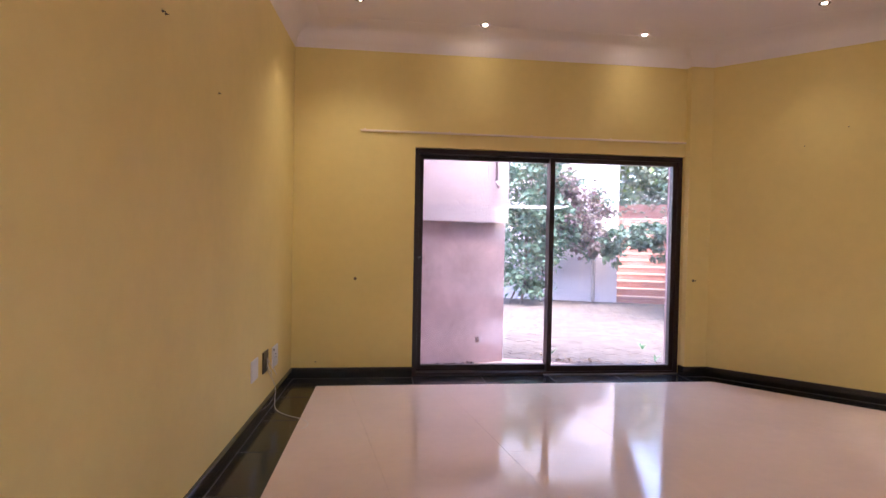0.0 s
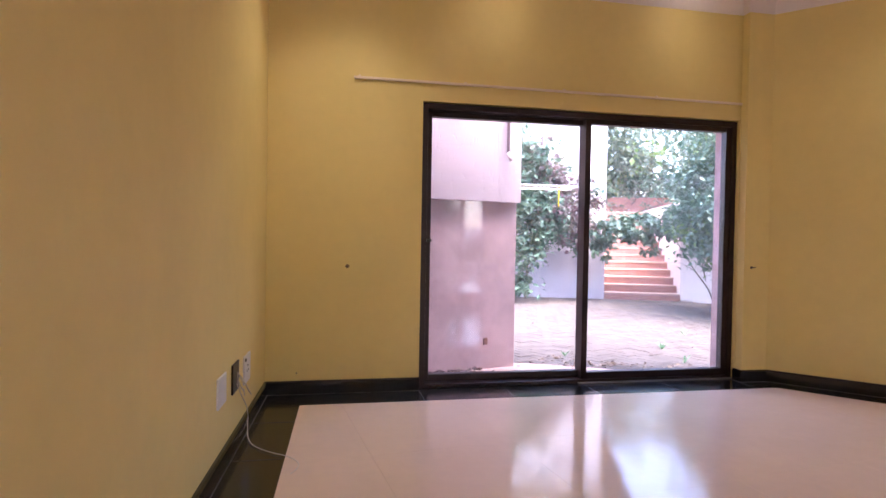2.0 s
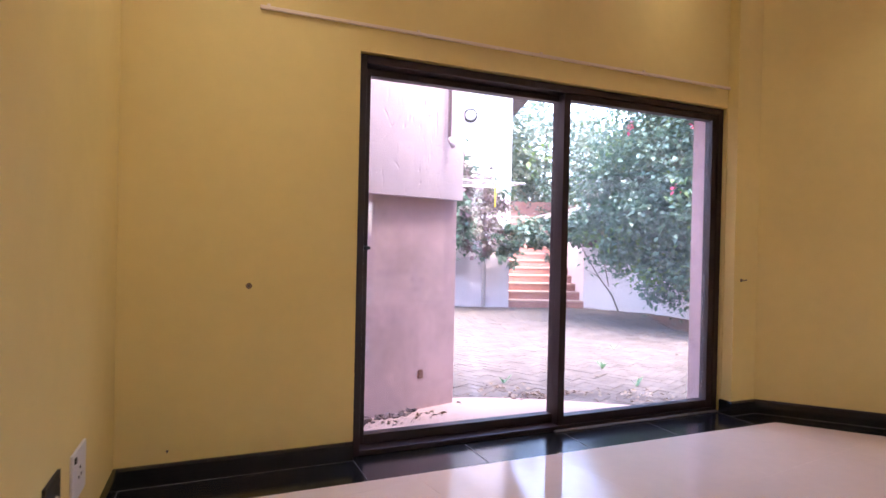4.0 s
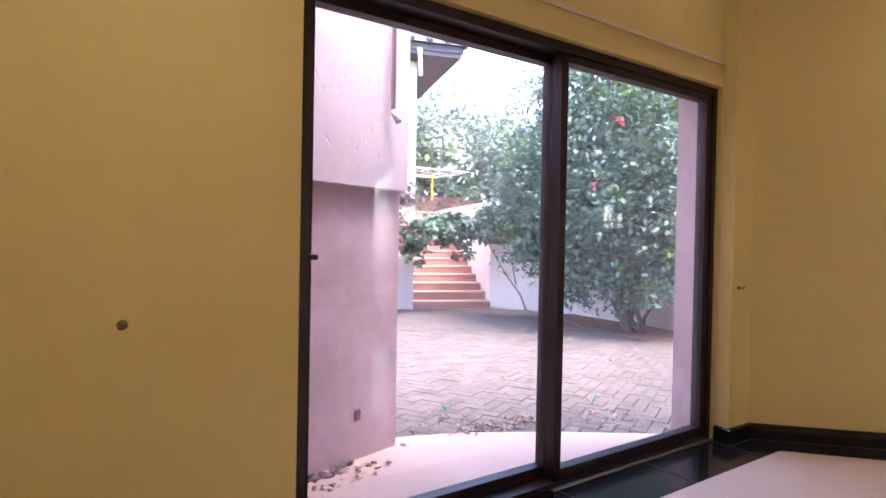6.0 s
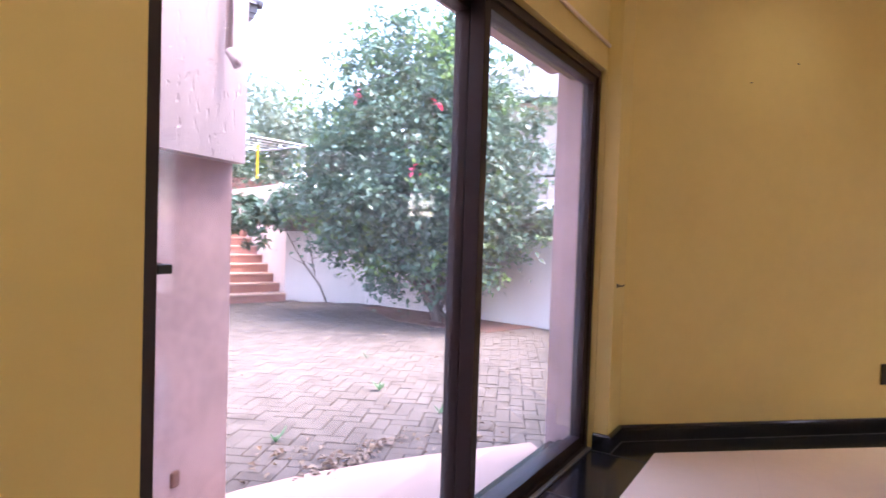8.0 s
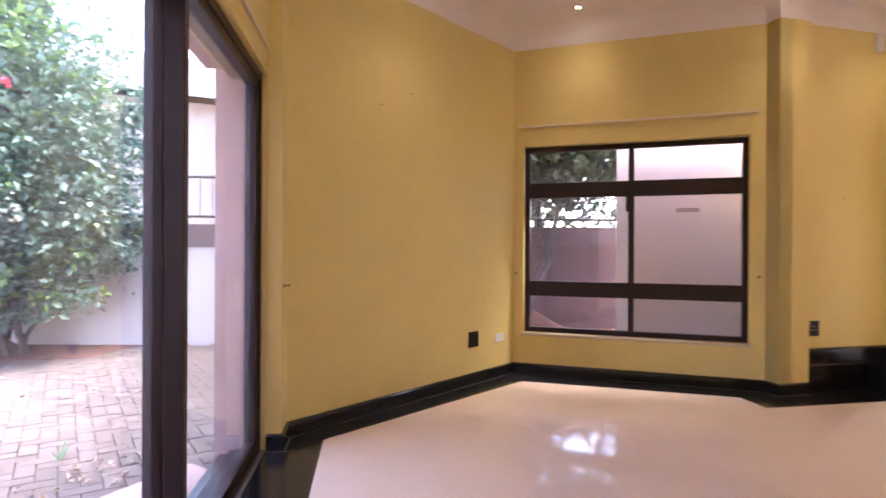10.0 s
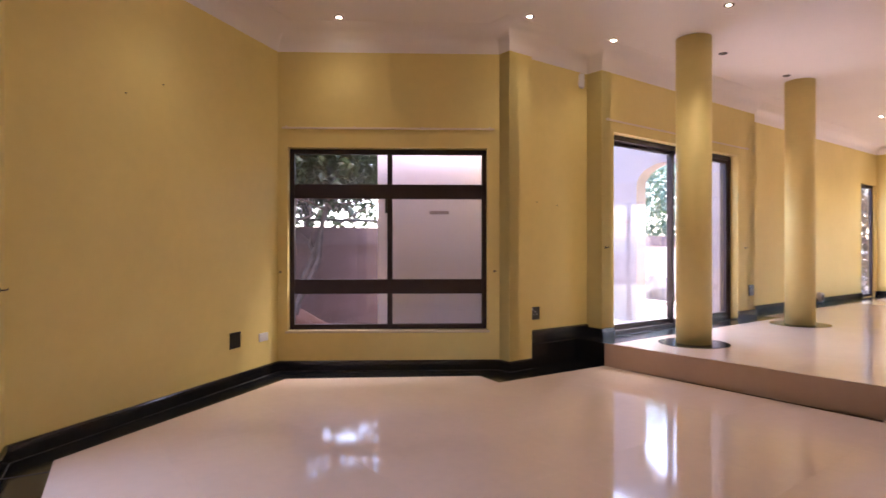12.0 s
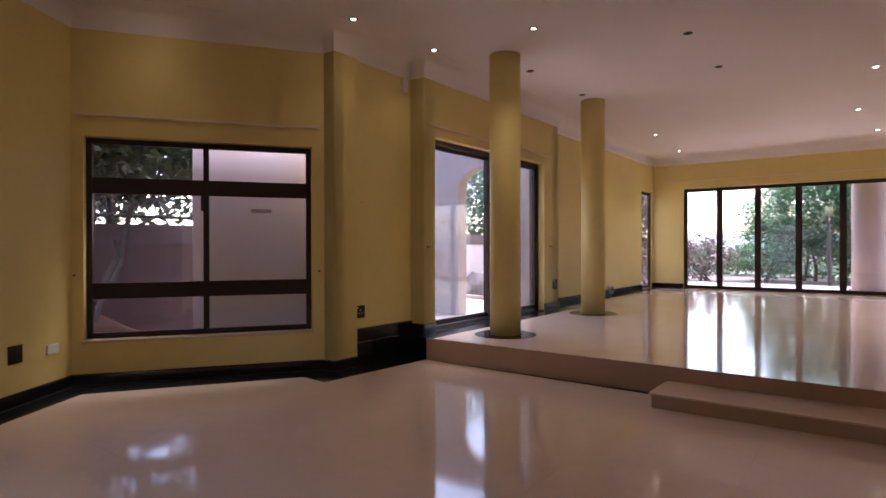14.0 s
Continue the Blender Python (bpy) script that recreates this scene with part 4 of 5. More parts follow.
for y in (-4.2, -1.2, 1.8, 4.4):
    wn_ = part("window", cube(-0.05, y - 0.7, 1.0, 0.02, y + 0.7, 2.4, 0.01), M_FRAME, nb)
    part("pane", cube(-0.06, y - 0.6, 1.08, -0.05, y + 0.6, 2.32), M_DEAD, wn_)
    part("pale_band", cube(-0.04, y - 0.75, 2.45, 0.01, y + 0.75, 2.75), M_OUTWHITE, nb)


# ---- planting ----
def fast_leaves(pts, size, rng, droop=0.3):
    v, f = [], []
    for p in pts:
        s = size * rng.uniform(0.6, 1.3)
        m = Matrix.Translation(p) @ Euler((rng.gauss(0, 0.5), rng.gauss(droop, 0.5), rng.uniform(0, 6.283))).to_matrix().to_4x4()
        n = len(v)
        v += [tuple(m @ Vector(q)) for q in ((0, 0, 0), (s * 0.45, s * 0.33, s * 0.07), (s, 0, -s * 0.08), (s * 0.45, -s * 0.33, s * 0.07), (s * 0.5, 0, -s * 0.02))]
        f += [(n, n + 4, n + 1), (n + 1, n + 4, n + 2), (n, n + 3, n + 4), (n + 3, n + 2, n + 4)]
    return v, f


def crown(name, parent, blobs, count, size, material, seed, label="", hollow=0.55, droop=0.3, clump=1.0, spread=1.28):
    """Leaves gathered in clumps over the shells of several uneven blobs (centre, radii)."""
    rng = random.Random(seed)
    pts = []
    vol = [r[0] * r[1] * r[2] for c, r in blobs]
    for (c, r), w in zip(blobs, vol):
        n = int(count * w / sum(vol))
        k = max(6, int(n / (26 * clump)))
        for _ in range(k):
            d = Vector((rng.gauss(0, 1), rng.gauss(0, 1), rng.gauss(0, 1))).normalized()
            t = rng.uniform(hollow, 1.05) ** 0.8 if rng.random() < 0.8 else rng.uniform(1.0, spread)
            cc = Vector((c[0] + d.x * r[0] * t, c[1] + d.y * r[1] * t, c[2] + d.z * r[2] * t))
            cr = 0.16 * (r[0] * r[1] * r[2]) ** (1 / 3) * rng.uniform(0.6, 1.4)
            for _ in range(max(1, n // k)):
                pts.append(cc + Vector((rng.gauss(0, cr), rng.gauss(0, cr), rng.gauss(0, cr * 0.8))))
    v, f = fast_leaves(pts, size, rng, droop)
    me = bpy.data.meshes.new(name)
    me.from_pydata(v, [], f)
    me.materials.append(material)
    ob = new(name, me)
    ob.parent = parent
    if label:
        ob["label"] = label
    return ob


def stem(bm, p0, p1, r0, r1, rng, bends=5, wob=0.08):
    p = Vector(p0)
    for i in range(bends):
        t = (i + 1) / bends
        q = Vector(p0).lerp(Vector(p1), t) + Vector((rng.uniform(-wob, wob), rng.uniform(-wob, wob), 0)) * (1 - t * 0.3)
        cyl(bm, p, q, r0 + (r1 - r0) * (i / bends), r0 + (r1 - r0) * t, seg=8)
        p = q


def tree(name, base, blobs, stems, count, size, material, seed, label, category, hollow=0.55, r=0.05, extra=None, droop=0.3, spread=1.28, bark=None):
    rng = random.Random(seed)
    th = thing(name, base, 0, label, category)
    for k in range(stems):
        bm = bmesh.new()
        a = rng.uniform(0, 6.283)
        b = blobs[k % len(blobs)]
        tip = (b[0][0] + rng.uniform(-0.5, 0.5) * b[1][0], b[0][1] + rng.uniform(-0.5, 0.5) * b[1][1], b[0][2] + rng.uniform(0.0, 0.6) * b[1][2])
        st_ = (0.18 * math.cos(a) * min(1, stems / 3), 0.18 * math.sin(a) * min(1, stems / 3), -0.05)
        stem(bm, st_, tip, r * rng.uniform(0.7, 1.2), r * 0.25, rng)
        for q in range(3):
            t = rng.uniform(0.4, 0.8)
            mid = Vector(st_).lerp(Vector(tip), t)
            stem(bm, mid, mid + Vector((rng.uniform(-0.7, 0.7) * b[1][0], rng.uniform(-0.7, 0.7) * b[1][1], rng.uniform(0.2, 0.6) * b[1][2])), r * 0.4, r * 0.12, rng, 3)
        part("trunk" if k == 0 else "stem", bm, bark or M_BARK, th)
    crown("crown", th, blobs, count, size, material, seed + 1, hollow=hollow, droop=droop, spread=spread)
    if extra:
        crown("young_leaves", th, blobs, int(count * 0.12), size, extra, seed + 2, "lighter young leaves", hollow=0.95)
    return th


BX, BY = 7.42, 8.68
hib = tree("hibiscus_bush", (BX, BY, -0.15), [((-0.2, 0.4, 2.45), (1.2, 1.35, 1.45)), ((-0.3, 1.3, 2.0), (0.9, 0.9, 1.0)), ((-0.1, -0.6, 2.1), (0.95, 0.75, 1.2)), ((-0.15, 0.5, 3.75), (0.75, 0.8, 0.85)), ((-0.3, -0.35, 3.6), (0.65, 0.65, 0.7)),
                                             ((-0.7, 0.2, 1.6), (0.7, 1.1, 0.8)), ((-0.45, 1.0, 0.95), (0.45, 0.6, 0.55)), ((-0.5, -0.45, 1.0), (0.5, 0.7, 0.5)), ((-0.4, 1.3, 3.75), (0.6, 0.7, 0.75)), ((-0.3, 1.75, 2.9), (0.55, 0.6, 0.6)),
                                             ((-0.7, 1.75, 2.25), (0.6, 0.65, 0.55)), ((-0.85, 1.9, 1.6), (0.45, 0.5, 0.35)), ((-0.95, 1.2, 1.2), (0.4, 0.5, 0.3)), ((-0.5, 0.9, 4.35), (0.35, 0.4, 0.4)), ((-0.2, -0.1, 4.35), (0.3, 0.35, 0.35)), ((0.1, -1.25, 2.9), (0.35, 0.4, 0.45)), ((0.0, -1.3, 1.6), (0.4, 0.4, 0.45)), ((-0.9, -0.9, 2.6), (0.3, 0.3, 0.35))],
           11, 46000, 0.098, M_LEAF, 11, "large dense green hibiscus bush on many stems", "bush", extra=M_LEAFY, r=0.04, spread=1.42)
rng = random.Random(77)
for d in ((-1.35, -0.6, 3.0), (-1.2, 0.9, 3.3), (-1.3, -0.2, 2.2)):
    v, f = fast_leaves([Vector(d) + Vector((rng.gauss(0, 0.03), rng.gauss(0, 0.03), rng.gauss(0, 0.03))) for _ in range(10)], 0.09, rng)
    me = bpy.data.meshes.new("flower")
    me.from_pydata(v, [], f)
    me.materials.append(M_FLOWER)
    fl = new("flower", me)
    fl.parent = hib
    fl["label"] = "red hibiscus flower"
tree("overhanging_shrub", (7.7, 11.6, -0.14), [((-0.35, 0.3, 1.75), (0.45, 0.4, 0.35)), ((-0.9, 0.4, 1.75), (0.45, 0.35, 0.28)), ((-1.5, 0.45, 1.62), (0.5, 0.4, 0.28)), ((-2.05, 0.45, 1.4), (0.45, 0.35, 0.30)), ((-2.35, 0.45, 1.15), (0.25, 0.25, 0.25)), ((-1.25, 0.4, 1.2), (0.2, 0.2, 0.25))],
     2, 3300, 0.13, M_LEAF, 21, "leafy branch arching low before the stairs", "shrub", r=0.02, spread=1.4)
tree("bougainvillea", (3.85, 12.85, -0.14), [((0.35, -0.4, 2.3), (0.65, 0.45, 0.75)), ((0.9, -0.55, 1.95), (0.6, 0.45, 0.7)), ((0.1, -0.4, 2.9), (0.55, 0.4, 0.45)), ((1.25, -0.6, 1.45), (0.35, 0.35, 0.4))],
     3, 5200, 0.12, M_LEAFR, 31, "purple-tinged bougainvillea against the house wall", "shrub", extra=M_LEAF, r=0.02, spread=1.4)
tree("courtyard_shrub", (3.3, 12.5, -0.14), [((0.15, -0.3, 1.2), (0.5, 0.5, 1.1)), ((0.1, -0.3, 2.6), (0.7, 0.6, 0.8)), ((0.75, -0.35, 1.75), (0.55, 0.45, 0.7))],
     3, 6500, 0.13, M_LEAF, 35, "dense green shrub behind the pillar", "shrub", r=0.03, spread=1.4)
tree("hillside_tree", (10.0, 17.5, 1.3), [((0, 0, 2.6), (2.4, 2.0, 1.5)), ((-1.6, 0.6, 2.0), (1.6, 1.5, 1.2)), ((1.8, -1.2, 1.8), (1.6, 1.5, 1.3))], 3, 9000, 0.2, M_LEAFH, 41, "bright green tree above the stairs", "tree", extra=M_LEAFY, r=0.09)
tree("hillside_tree", (13.5, 14.0, 1.3), [((0, 0, 2.2), (2.0, 2.4, 1.6)), ((-1.0, 1.6, 1.8), (1.6, 1.6, 1.3))], 3, 6000, 0.2, M_LEAFH, 43, "green tree on the terrace behind the wall", "tree", r=0.09)
tree("planter_shrub", (8.6, 16.6, 1.9), [((0, 0, 0.7), (1.4, 0.7, 0.6)), ((1.5, -0.5, 0.6), (1.0, 0.7, 0.55))], 3, 2200, 0.12, M_LEAF, 45, "clipped shrub in the planter", "shrub", extra=M_LEAFY, r=0.03)
structure("planting_bed", prism(bmesh.new(), [(6.95, 7.7), (7.84, 7.4), (8.02, 9.0), (8.1, 10.5), (7.7, 10.6), (7.35, 10.0), (6.9, 9.3), (6.85, 8.5)], -0.3, -0.143), M_SOIL, "red soil bed under the bush")

# dead leaves and weeds on the paving
def scatter(name, spots, size, label, seed):
    rg = random.Random(seed)
    pts = []
    for cx, cy, sx, sy, n in spots:
        pts += [Vector((rg.gauss(cx, sx), rg.gauss(cy, sy), -0.137 + rg.uniform(0, 0.012))) for _ in range(n)]
    v, f = [], []
    for p in pts:
        s = size * rg.uniform(0.5, 1.4)
        m = Matrix.Translation(p) @ Euler((rg.gauss(0, 0.25), rg.gauss(0, 0.25), rg.uniform(0, 6.283))).to_matrix().to_4x4()
        n = len(v)
        v += [tuple(m @ Vector(q)) for q in ((0, 0, 0), (s * 0.5, s * 0.35, 0.012), (s, 0, 0), (s * 0.5, -s * 0.35, 0.012))]
        f += [(n, n + 1, n + 2), (n, n + 2, n + 3)]
    me = bpy.data.meshes.new(name)
    me.from_pydata(v, [], f)
    me.materials.append(M_DRY)
    tagged(new(name, me), label, "dead leaves", "", "stuff")


scatter("dead_leaves", [(2.42, 6.17, 0.22, 0.05, 130), (3.2, 5.85, 0.2, 0.15, 40), (2.2, 6.5, 0.2, 0.12, 25), (7.6, 12.1, 0.3, 0.12, 80), (6.9, 8.4, 0.7, 1.0, 110), (4.5, 7.8, 1.6, 1.3, 60), (0.75, 5.86, 0.3, 0.03, 50), (1.2, 6.0, 0.15, 0.03, 25)], 0.045, "dry brown leaves scattered on the paving", 5)
rg = random.Random(9)
for wx, wy, n in ((2.35, 6.75, 8), (3.7, 7.0, 10), (4.6, 7.9, 9), (3.5, 6.25, 6)):
    w = thing("weed", (wx, wy, -0.155), rg.uniform(0, 360), "small pale green weed between the bricks", "weed", "weeds in the paving")
    bm = bmesh.new()
    for i in range(n):
        a, h = rg.uniform(0, 6.283), rg.uniform(0.04, 0.11)
        b0, b1 = Vector((0, 0, 0)), Vector((math.cos(a) * h * 0.8, math.sin(a) * h * 0.8, h))
        sd = Vector((-math.sin(a), math.cos(a), 0)) * 0.012
        bm.faces.new([bm.verts.new(q) for q in (b0 - sd * 0.4, b0 + sd * 0.4, b0.lerp(b1, 0.6) + sd, b1, b0.lerp(b1, 0.6) - sd)])
    part("blades", bm, M_LEAFG, w)

# ---- outside the bay window ----
at, rz = wall_frame(C2, C3)
wing = solo("wing_wall", prism(bmesh.new(), [(1.03, 0.52), (2.35, 0.52), (2.35, 1.5), (0.895, 1.5), (0.895, 0.60)], -0.3, 2.27), M_WING, at, rz, "plain pale plastered wing wall just outside the window", "", "", "structure")
# Unseen cladding, added so the ochre wall throws no orange light on the wing.
bm = cube(-0.1, T + 0.003, 2.13, 2.15, T + 0.02, 3.6)
box(bm, -0.1, T + 0.003, -0.3, 2.15, T + 0.02, 0.37)
tagged(solo("wall_bay_added_cladding", bm, M_WING, at, rz), "unseen pale cladding added against ochre bounce on the wing", "", "", "structure")
vent = thing("wall_vent", (0, 0, 0), 0, "small pinkish ventilation grille on the wing wall", "vent")
vent.matrix_world = pose(*at, 0, 0, rz) @ pose(1.54, 0.52, 1.535)
for k in range(3):
    part("slat", cube(-0.10, -0.012, 0.012 * k - 0.018, 0.10, 0.0, 0.012 * k - 0.009), M_VENT, vent)
bm = bmesh.new()
NX, NY = 20, 44
def ease(t):
    t = min(1.0, max(0.0, t))
    return t * t * (3 - 2 * t)
grid = [[bm.verts.new((5.35 + 2.3 * i / NX, -0.6 + 5.1 * j / NY, 0.04 + 0.5 * ease((5.35 + 2.3 * i / NX - 5.5) / 1.3) * ease((-0.6 + 5.1 * j / NY - 1.5) / 1.3) + 0.05 * noise.noise(Vector((i * 0.5, j * 0.5, 3.0))))) for j in range(NY + 1)] for i in range(NX + 1)]
for i in range(NX):
    for j in range(NY):
        bm.faces.new((grid[i][j], grid[i + 1][j], grid[i + 1][j + 1], grid[i][j + 1]))
rim = [g[0] for g in grid] + grid[NX][1:] + [g[NY] for g in grid[:-1]][::-1] + grid[0][1:-1][::-1]
low = [bm.verts.new((v.co.x, v.co.y, -0.3)) for v in rim]
for i in range(len(rim)):
    j = (i + 1) % len(rim)
    bm.faces.new((rim[j], rim[i], low[i], low[j]))
structure("bay_bed", bm, M_SOIL, "heaped red soil bed behind the window")
tree("bay_tree", (6.6, 2.55, 0.03), [((0.1, 0.1, 2.55), (1.1, 1.4, 0.75)), ((0.3, -0.8, 2.35), (0.8, 1.0, 0.6)), ((0.1, 1.2, 2.5), (0.9, 1.3, 0.65)), ((-0.3, 0.5, 2.75), (0.6, 1.0, 0.5))], 7, 17000, 0.12, M_LEAFD, 51, "dark leafy tree on several thin trunks", "tree", r=0.05, bark=M_TRUNK)
tree("boundary_tree", (9.6, 1.5, -0.3), [((0, 0, 3.2), (1.5, 2.2, 1.6)), ((0.3, 2.0, 3.0), (1.3, 1.6, 1.4))], 3, 5000, 0.2, M_LEAFD, 53, "dark tree beyond the garden wall", "tree", r=0.09)

# ---- patio beside the raised room ----
structure("patio_floor", prism(bmesh.new(), [L(0.47, 0.4), L(0.47, -9.0), L(5.4, -9.0), L(5.4, 0.4)], -0.3, -0.02), M_TERRACE, "pale patio paving")
def arch_wall(v, u0, u1, a0, a1, spring, rise, z0, z1, thick):
    """A wall along u with one flat-arched opening down to the ground."""
    r = (a1 - a0) / 2
    n = 22
    bm = bmesh.new()
    def quad(ua, ub, za, zb, zc, zd):
        q = [(ua, za), (ub, zb), (ub, zc), (ua, zd)]
        lo = [bm.verts.new((*L(x, v), z)) for x, z in q]
        hi = [bm.verts.new((*L(x, v - thick), z)) for x, z in q]
        bm.faces.new(lo[::-1])
        bm.faces.new(hi)
        for i in range(4):
            bm.faces.new((lo[i], lo[(i + 1) % 4], hi[(i + 1) % 4], hi[i]))
    quad(u0, a0, z0, z0, z1, z1)
    quad(a1, u1, z0, z0, z1, z1)
    for i in range(n):
        t0, t1 = math.pi * (1 - i / n), math.pi * (1 - (i + 1) / n)
        quad(a0 + r + r * math.cos(t0), a0 + r + r * math.cos(t1), spring + rise * math.sin(t0), spring + rise * math.sin(t1), z1, z1)
    return bm
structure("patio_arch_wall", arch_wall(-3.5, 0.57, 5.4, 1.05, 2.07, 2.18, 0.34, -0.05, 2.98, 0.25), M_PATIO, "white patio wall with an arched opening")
structure("garden_kerb", prism(bmesh.new(), [L(3.2, -6.3), L(5.6, -6.9), L(5.62, -6.8), L(3.22, -6.2)], -0.3, 0.06), M_TERRACE, "low pale garden kerb beyond the arch")
pv = thing("wall_vent", (0, 0, 0), 0, "small pinkish ventilation grille on the patio wall", "vent")
pv.matrix_world = pose(*L(2.33, -3.5), 1.61, 0, 0, 8.6 + 180)
for k in range(3):
    part("slat", cube(-0.13, -0.014, 0.014 * k - 0.02, 0.13, 0.0, 0.014 * k - 0.01), M_VENT, pv)
structure("patio_end_wall", prism(bmesh.new(), [L(0.47, 0.45), L(3.2, 0.45), L(3.2, 0.6), L(0.47, 0.6)], -0.3, 2.2), M_OUTWHITE, "white patio end wall")
rk = thing("garden_rock", (*L(4.3, -7.6), -0.3), 0, "rounded grey garden boulder beyond the arch", "boulder")
bm = bmesh.new()
bmesh.ops.create_icosphere(bm, subdivisions=3, radius=0.85)
for v in bm.verts:
    v.co *= 1 + 0.22 * noise.noise(v.co * 5)
    v.co.x *= 0.8
    v.co.z = max(-0.15, v.co.z * 0.75) + 0.15
smooth(part("stone", bm, M_ROCK, rk))
tree("patio_tree", (*L(6.5, -11.2), -0.3), [((0, 0, 2.6), (1.5, 2.0, 1.4)), ((0.3, 0.9, 1.9), (1.2, 1.6, 0.9)), ((0, -1.5, 3.4), (1.4, 1.6, 1.2)), ((-0.3, 1.6, 3.4), (1.2, 1.4, 1.1))], 3, 9000, 0.15, M_LEAF, 61, "green garden tree behind the arch", "tree", extra=M_LEAFY, r=0.05)

# ---- garden beyond the folding door ----
structure("terrace", prism(bmesh.new(), [L(3.3, -9.36), L(-9, -9.36), L(-9, -12.2), L(3.3, -12.2)], -0.3, 0.2), M_TERRACE, "pale terrace paving outside the folding door")
structure("garden_lawn", prism(bmesh.new(), [L(10, -12.2), L(-14, -12.2), L(-14, -30), L(10, -30)], -0.3, 0.12), M_GROUND, "dry garden ground")
tc_ = thing("terrace_column", (*L(-3.63, -10.35), 0.2), 0, "round pink plastered terrace column", "column")
sc_ = part("shaft", cyl(bmesh.new(), (0, 0, 0), (0, 0, 3.1), 0.32, seg=40), M_PINKUP, tc_)
for p in sc_.data.polygons:
    p.use_smooth = abs(p.normal.z) < 0.5
part("foot", cyl(bmesh.new(), (0, 0, 0.0), (0, 0, 0.06), 0.36, seg=40), M_PINK, tc_)
structure("terrace_roof", prism(bmesh.new(), [L(1.5, -9.36), L(-9, -9.36), L(-9, -10.75), L(1.5, -10.75)], 3.3, 3.55), M_PINKUP, "pink plastered terrace roof slab")
tree("burgundy_shrub", (*L(0.4, -14.2), 0.1), [((0, 0, 0.85), (0.8, 0.7, 0.65)), ((0.8, 0.3, 0.8), (0.7, 0.6, 0.65))], 7, 3000, 0.10, M_BURG, 71, "low burgundy-leaved shrub beyond the terrace", "shrub", r=0.03)
tree("terrace_shrub", (*L(-1.0, -14.6), 0.1), [((0, 0, 0.7), (0.8, 0.6, 0.5)), ((-0.6, -0.3, 1.2), (0.5, 0.5, 0.45))], 5, 2600, 0.10, M_LEAFG, 73, "low green shrub beyond the terrace", "shrub", r=0.03)
tree("garden_tree", (*L(-2.1, -15.8), 0.1), [((0, 0, 2.1), (1.3, 1.2, 1.1)), ((0.9, 0.2, 1.2), (0.9, 0.8, 0.7)), ((-0.7, 0, 1.4), (1.0, 0.9, 0.9)), ((0.1, 0, 3.0), (0.9, 0.9, 0.6)), ((1.1, 0.1, 1.9), (0.7, 0.7, 0.6)), ((-1.2, 0.2, 2.6), (0.8, 0.8, 0.7))], 5, 17000, 0.115, M_LEAFG, 81, "light green garden tree beyond the terrace", "tree", extra=M_LEAFY, r=0.05, spread=1.45)
tree("garden_tree", (*L(-4.4, -15.2), 0.1), [((0, 0, 2.0), (1.4, 1.1, 1.2)), ((0.5, 0.2, 1.0), (1.2, 0.8, 0.8)), ((-0.2, 0, 3.1), (1.2, 1.0, 0.8)), ((1.0, 0.3, 2.6), (0.8, 0.8, 0.7))], 5, 17000, 0.115, M_LEAFG, 83, "dense green garden tree beyond the terrace", "tree", extra=M_LEAFY, r=0.05, spread=1.45)
tree("garden_tree", (*L(-6.9, -15.5), 0.1), [((0, 0, 1.9), (1.6, 1.2, 1.2)), ((0.4, 0, 2.9), (1.2, 1.0, 0.8))], 5, 8000, 0.12, M_LEAFG, 85, "spreading green garden tree beyond the terrace", "tree", extra=M_LEAFY, r=0.05, spread=1.45)
tree("garden_hedge", (*L(-2.4, -17.5), 0.1), [((0, 0, 0.6), (1.6, 0.8, 0.6)), ((1.8, -0.5, 0.5), (1.5, 0.8, 0.5)), ((-2.4, 0.3, 0.7), (1.8, 0.8, 0.7)), ((4.0, -0.9, 0.5), (1.5, 0.8, 0.6))], 4, 6000, 0.15, M_LEAFG, 87, "low green garden hedge", "hedge", r=0.03)
tree("burgundy_shrub", (*L(1.25, -10.6), 0.2), [((0, 0, 1.4), (0.6, 0.9, 1.4))], 3, 7000, 0.11, M_BURG, 89, "burgundy shrub outside the narrow window", "shrub", r=0.025)

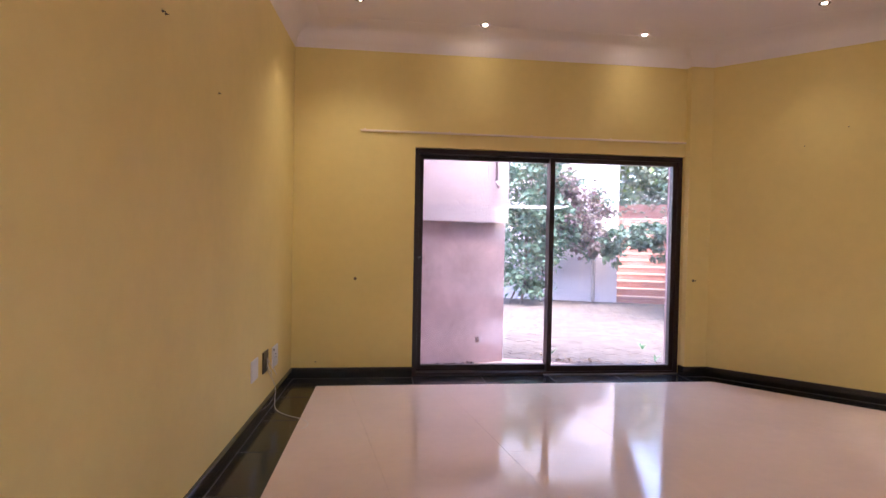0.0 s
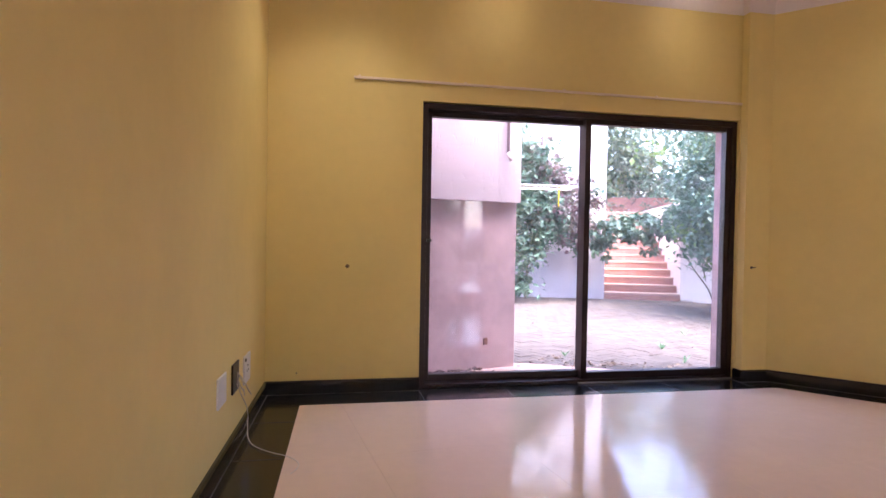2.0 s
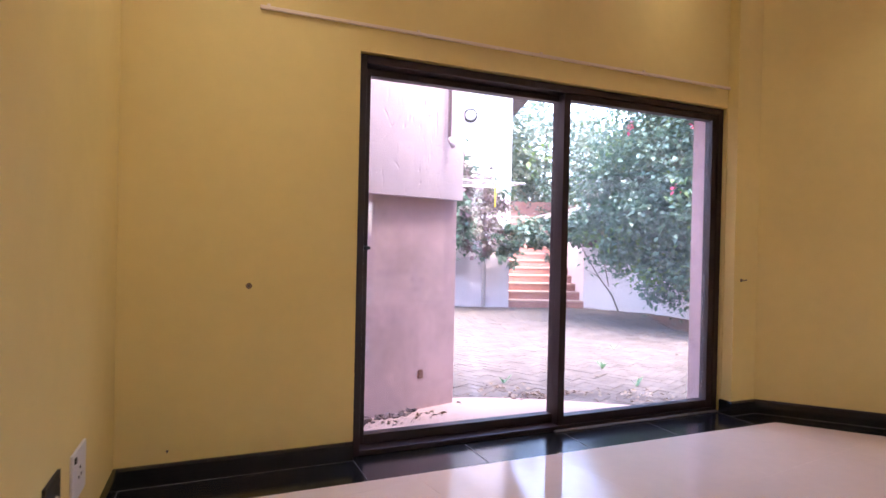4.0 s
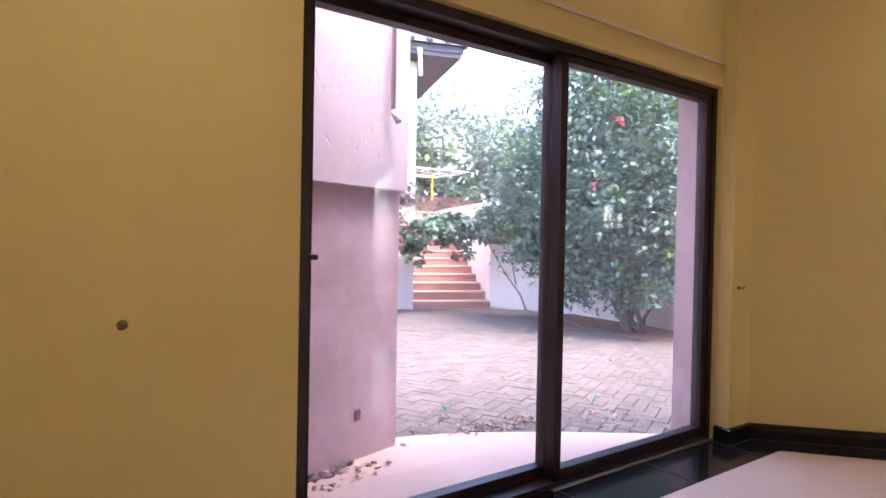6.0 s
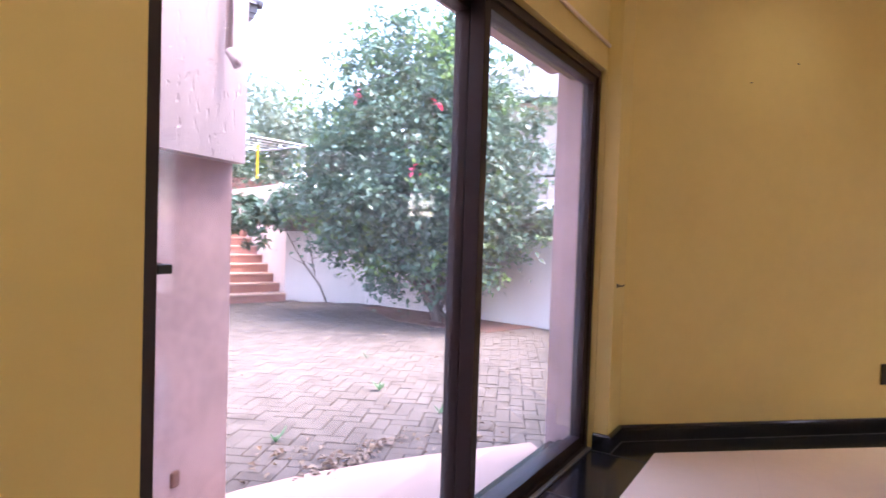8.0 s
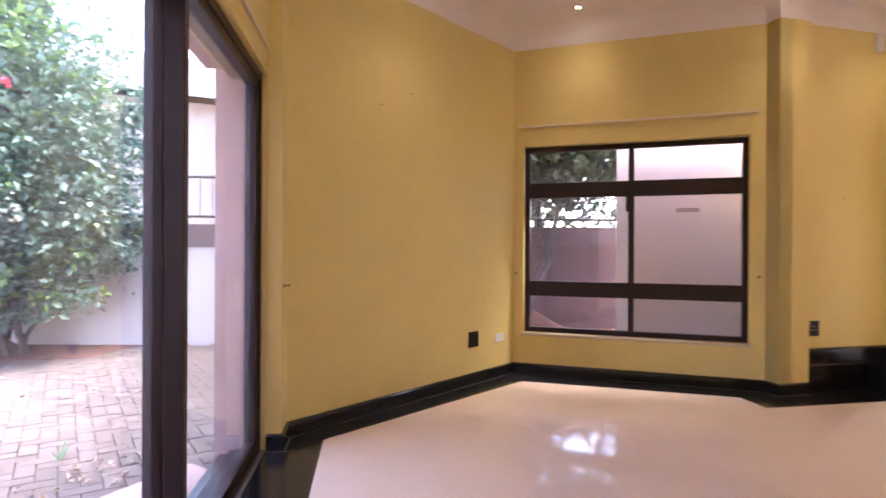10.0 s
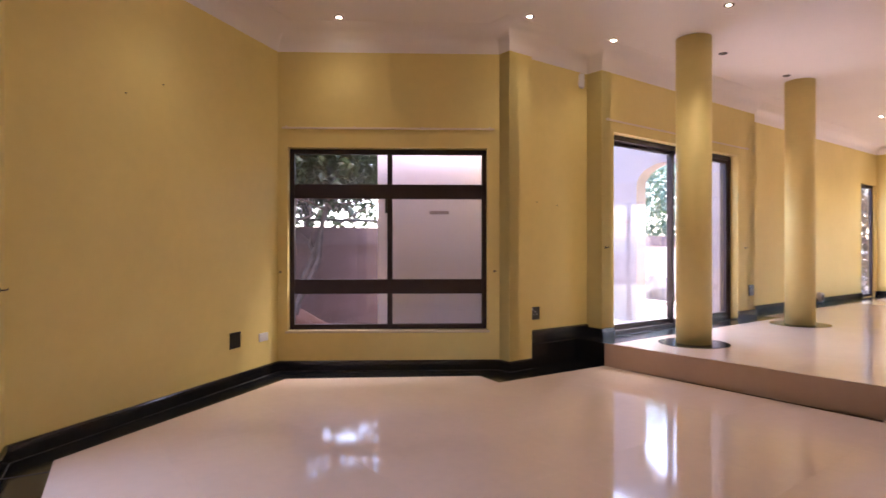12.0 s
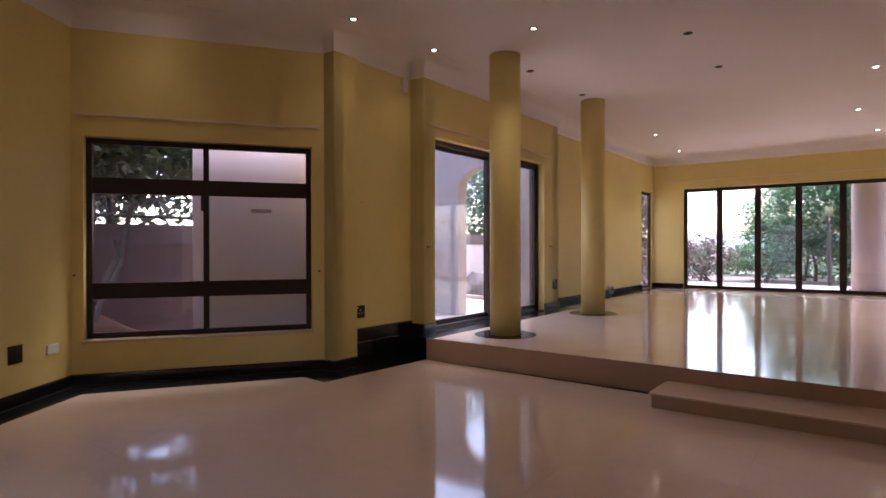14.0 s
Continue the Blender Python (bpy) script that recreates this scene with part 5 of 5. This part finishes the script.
yu = thing("yucca", (*L(-2.76, -13.75), 0.1), 0, "pale spiky yucca rosette on a thin trunk", "yucca")
rg = random.Random(15)
bm = bmesh.new()
stem(bm, (0, 0, -0.02), (0.03, 0.02, 1.85), 0.05, 0.04, rg, 5, 0.02)
part("trunk", bm, M_BARK, yu)
bm = bmesh.new()
for k in range(46):
    a, e = rg.uniform(0, 6.283), rg.uniform(-0.35, 1.4)
    d = Vector((math.cos(a) * math.cos(e), math.sin(a) * math.cos(e), math.sin(e)))
    w = Vector((-math.sin(a), math.cos(a), 0)) * 0.022
    ln = rg.uniform(0.28, 0.42)
    o = Vector((0.03, 0.02, 1.85))
    tip = o + d * ln - Vector((0, 0, 0.05))
    m = o + d * ln * 0.5
    q = [bm.verts.new(p) for p in (o - w * 0.6, o + w * 0.6, m + w, tip, m - w)]
    bm.faces.new(q)
part("rosette", bm, M_YUCCA, yu, "pale spiky leaves")
bm = bmesh.new()
rows_ = []
for i in range(61):
    x = -260 + 520 * i / 60
    h = 4.6 + 3 * noise.noise(Vector((x * 0.012, 0.5, 0))) + 1.2 * noise.noise(Vector((x * 0.08, 2.5, 0)))
    rows_.append([bm.verts.new((*L(x, -240 + dv), z)) for dv, z in ((22, -0.4), (0, h), (-22, -0.4))])
for a, b in zip(rows_, rows_[1:]):
    for i in range(2):
        bm.faces.new((a[i], b[i], b[i + 1], a[i + 1]))
structure("backdrop_hill", bm, M_HILL, "low hazy blue-grey hills in the distance")

# ---- the nearest paving bricks, one by one ----
paving = thing("brick_paving", label="worn pinkish-grey herringbone paving bricks by the door", category="", kind="structure")
lo, mi, hi = brick_bm(None, 0, 0, 0, 0)
brick_me = bpy.data.meshes.new("brick")
brick_me.from_pydata([tuple(v) for v in lo + mi + hi], [], [(8, 9, 10, 11)] + [(4 + i, 4 + (i + 1) % 4, 8 + (i + 1) % 4, 8 + i) for i in range(4)] + [(i, (i + 1) % 4, 4 + (i + 1) % 4, 4 + i) for i in range(4)])
brick_me.materials.append(M_PAVER)
rg = random.Random(4)
for x, y, r in near:
    b = new("brick", brick_me)
    b.parent = paving
    b.matrix_basis = Matrix.Translation((x, y, -0.150 + rg.uniform(-0.004, 0.003))) @ Matrix.Rotation(r, 4, "Z")
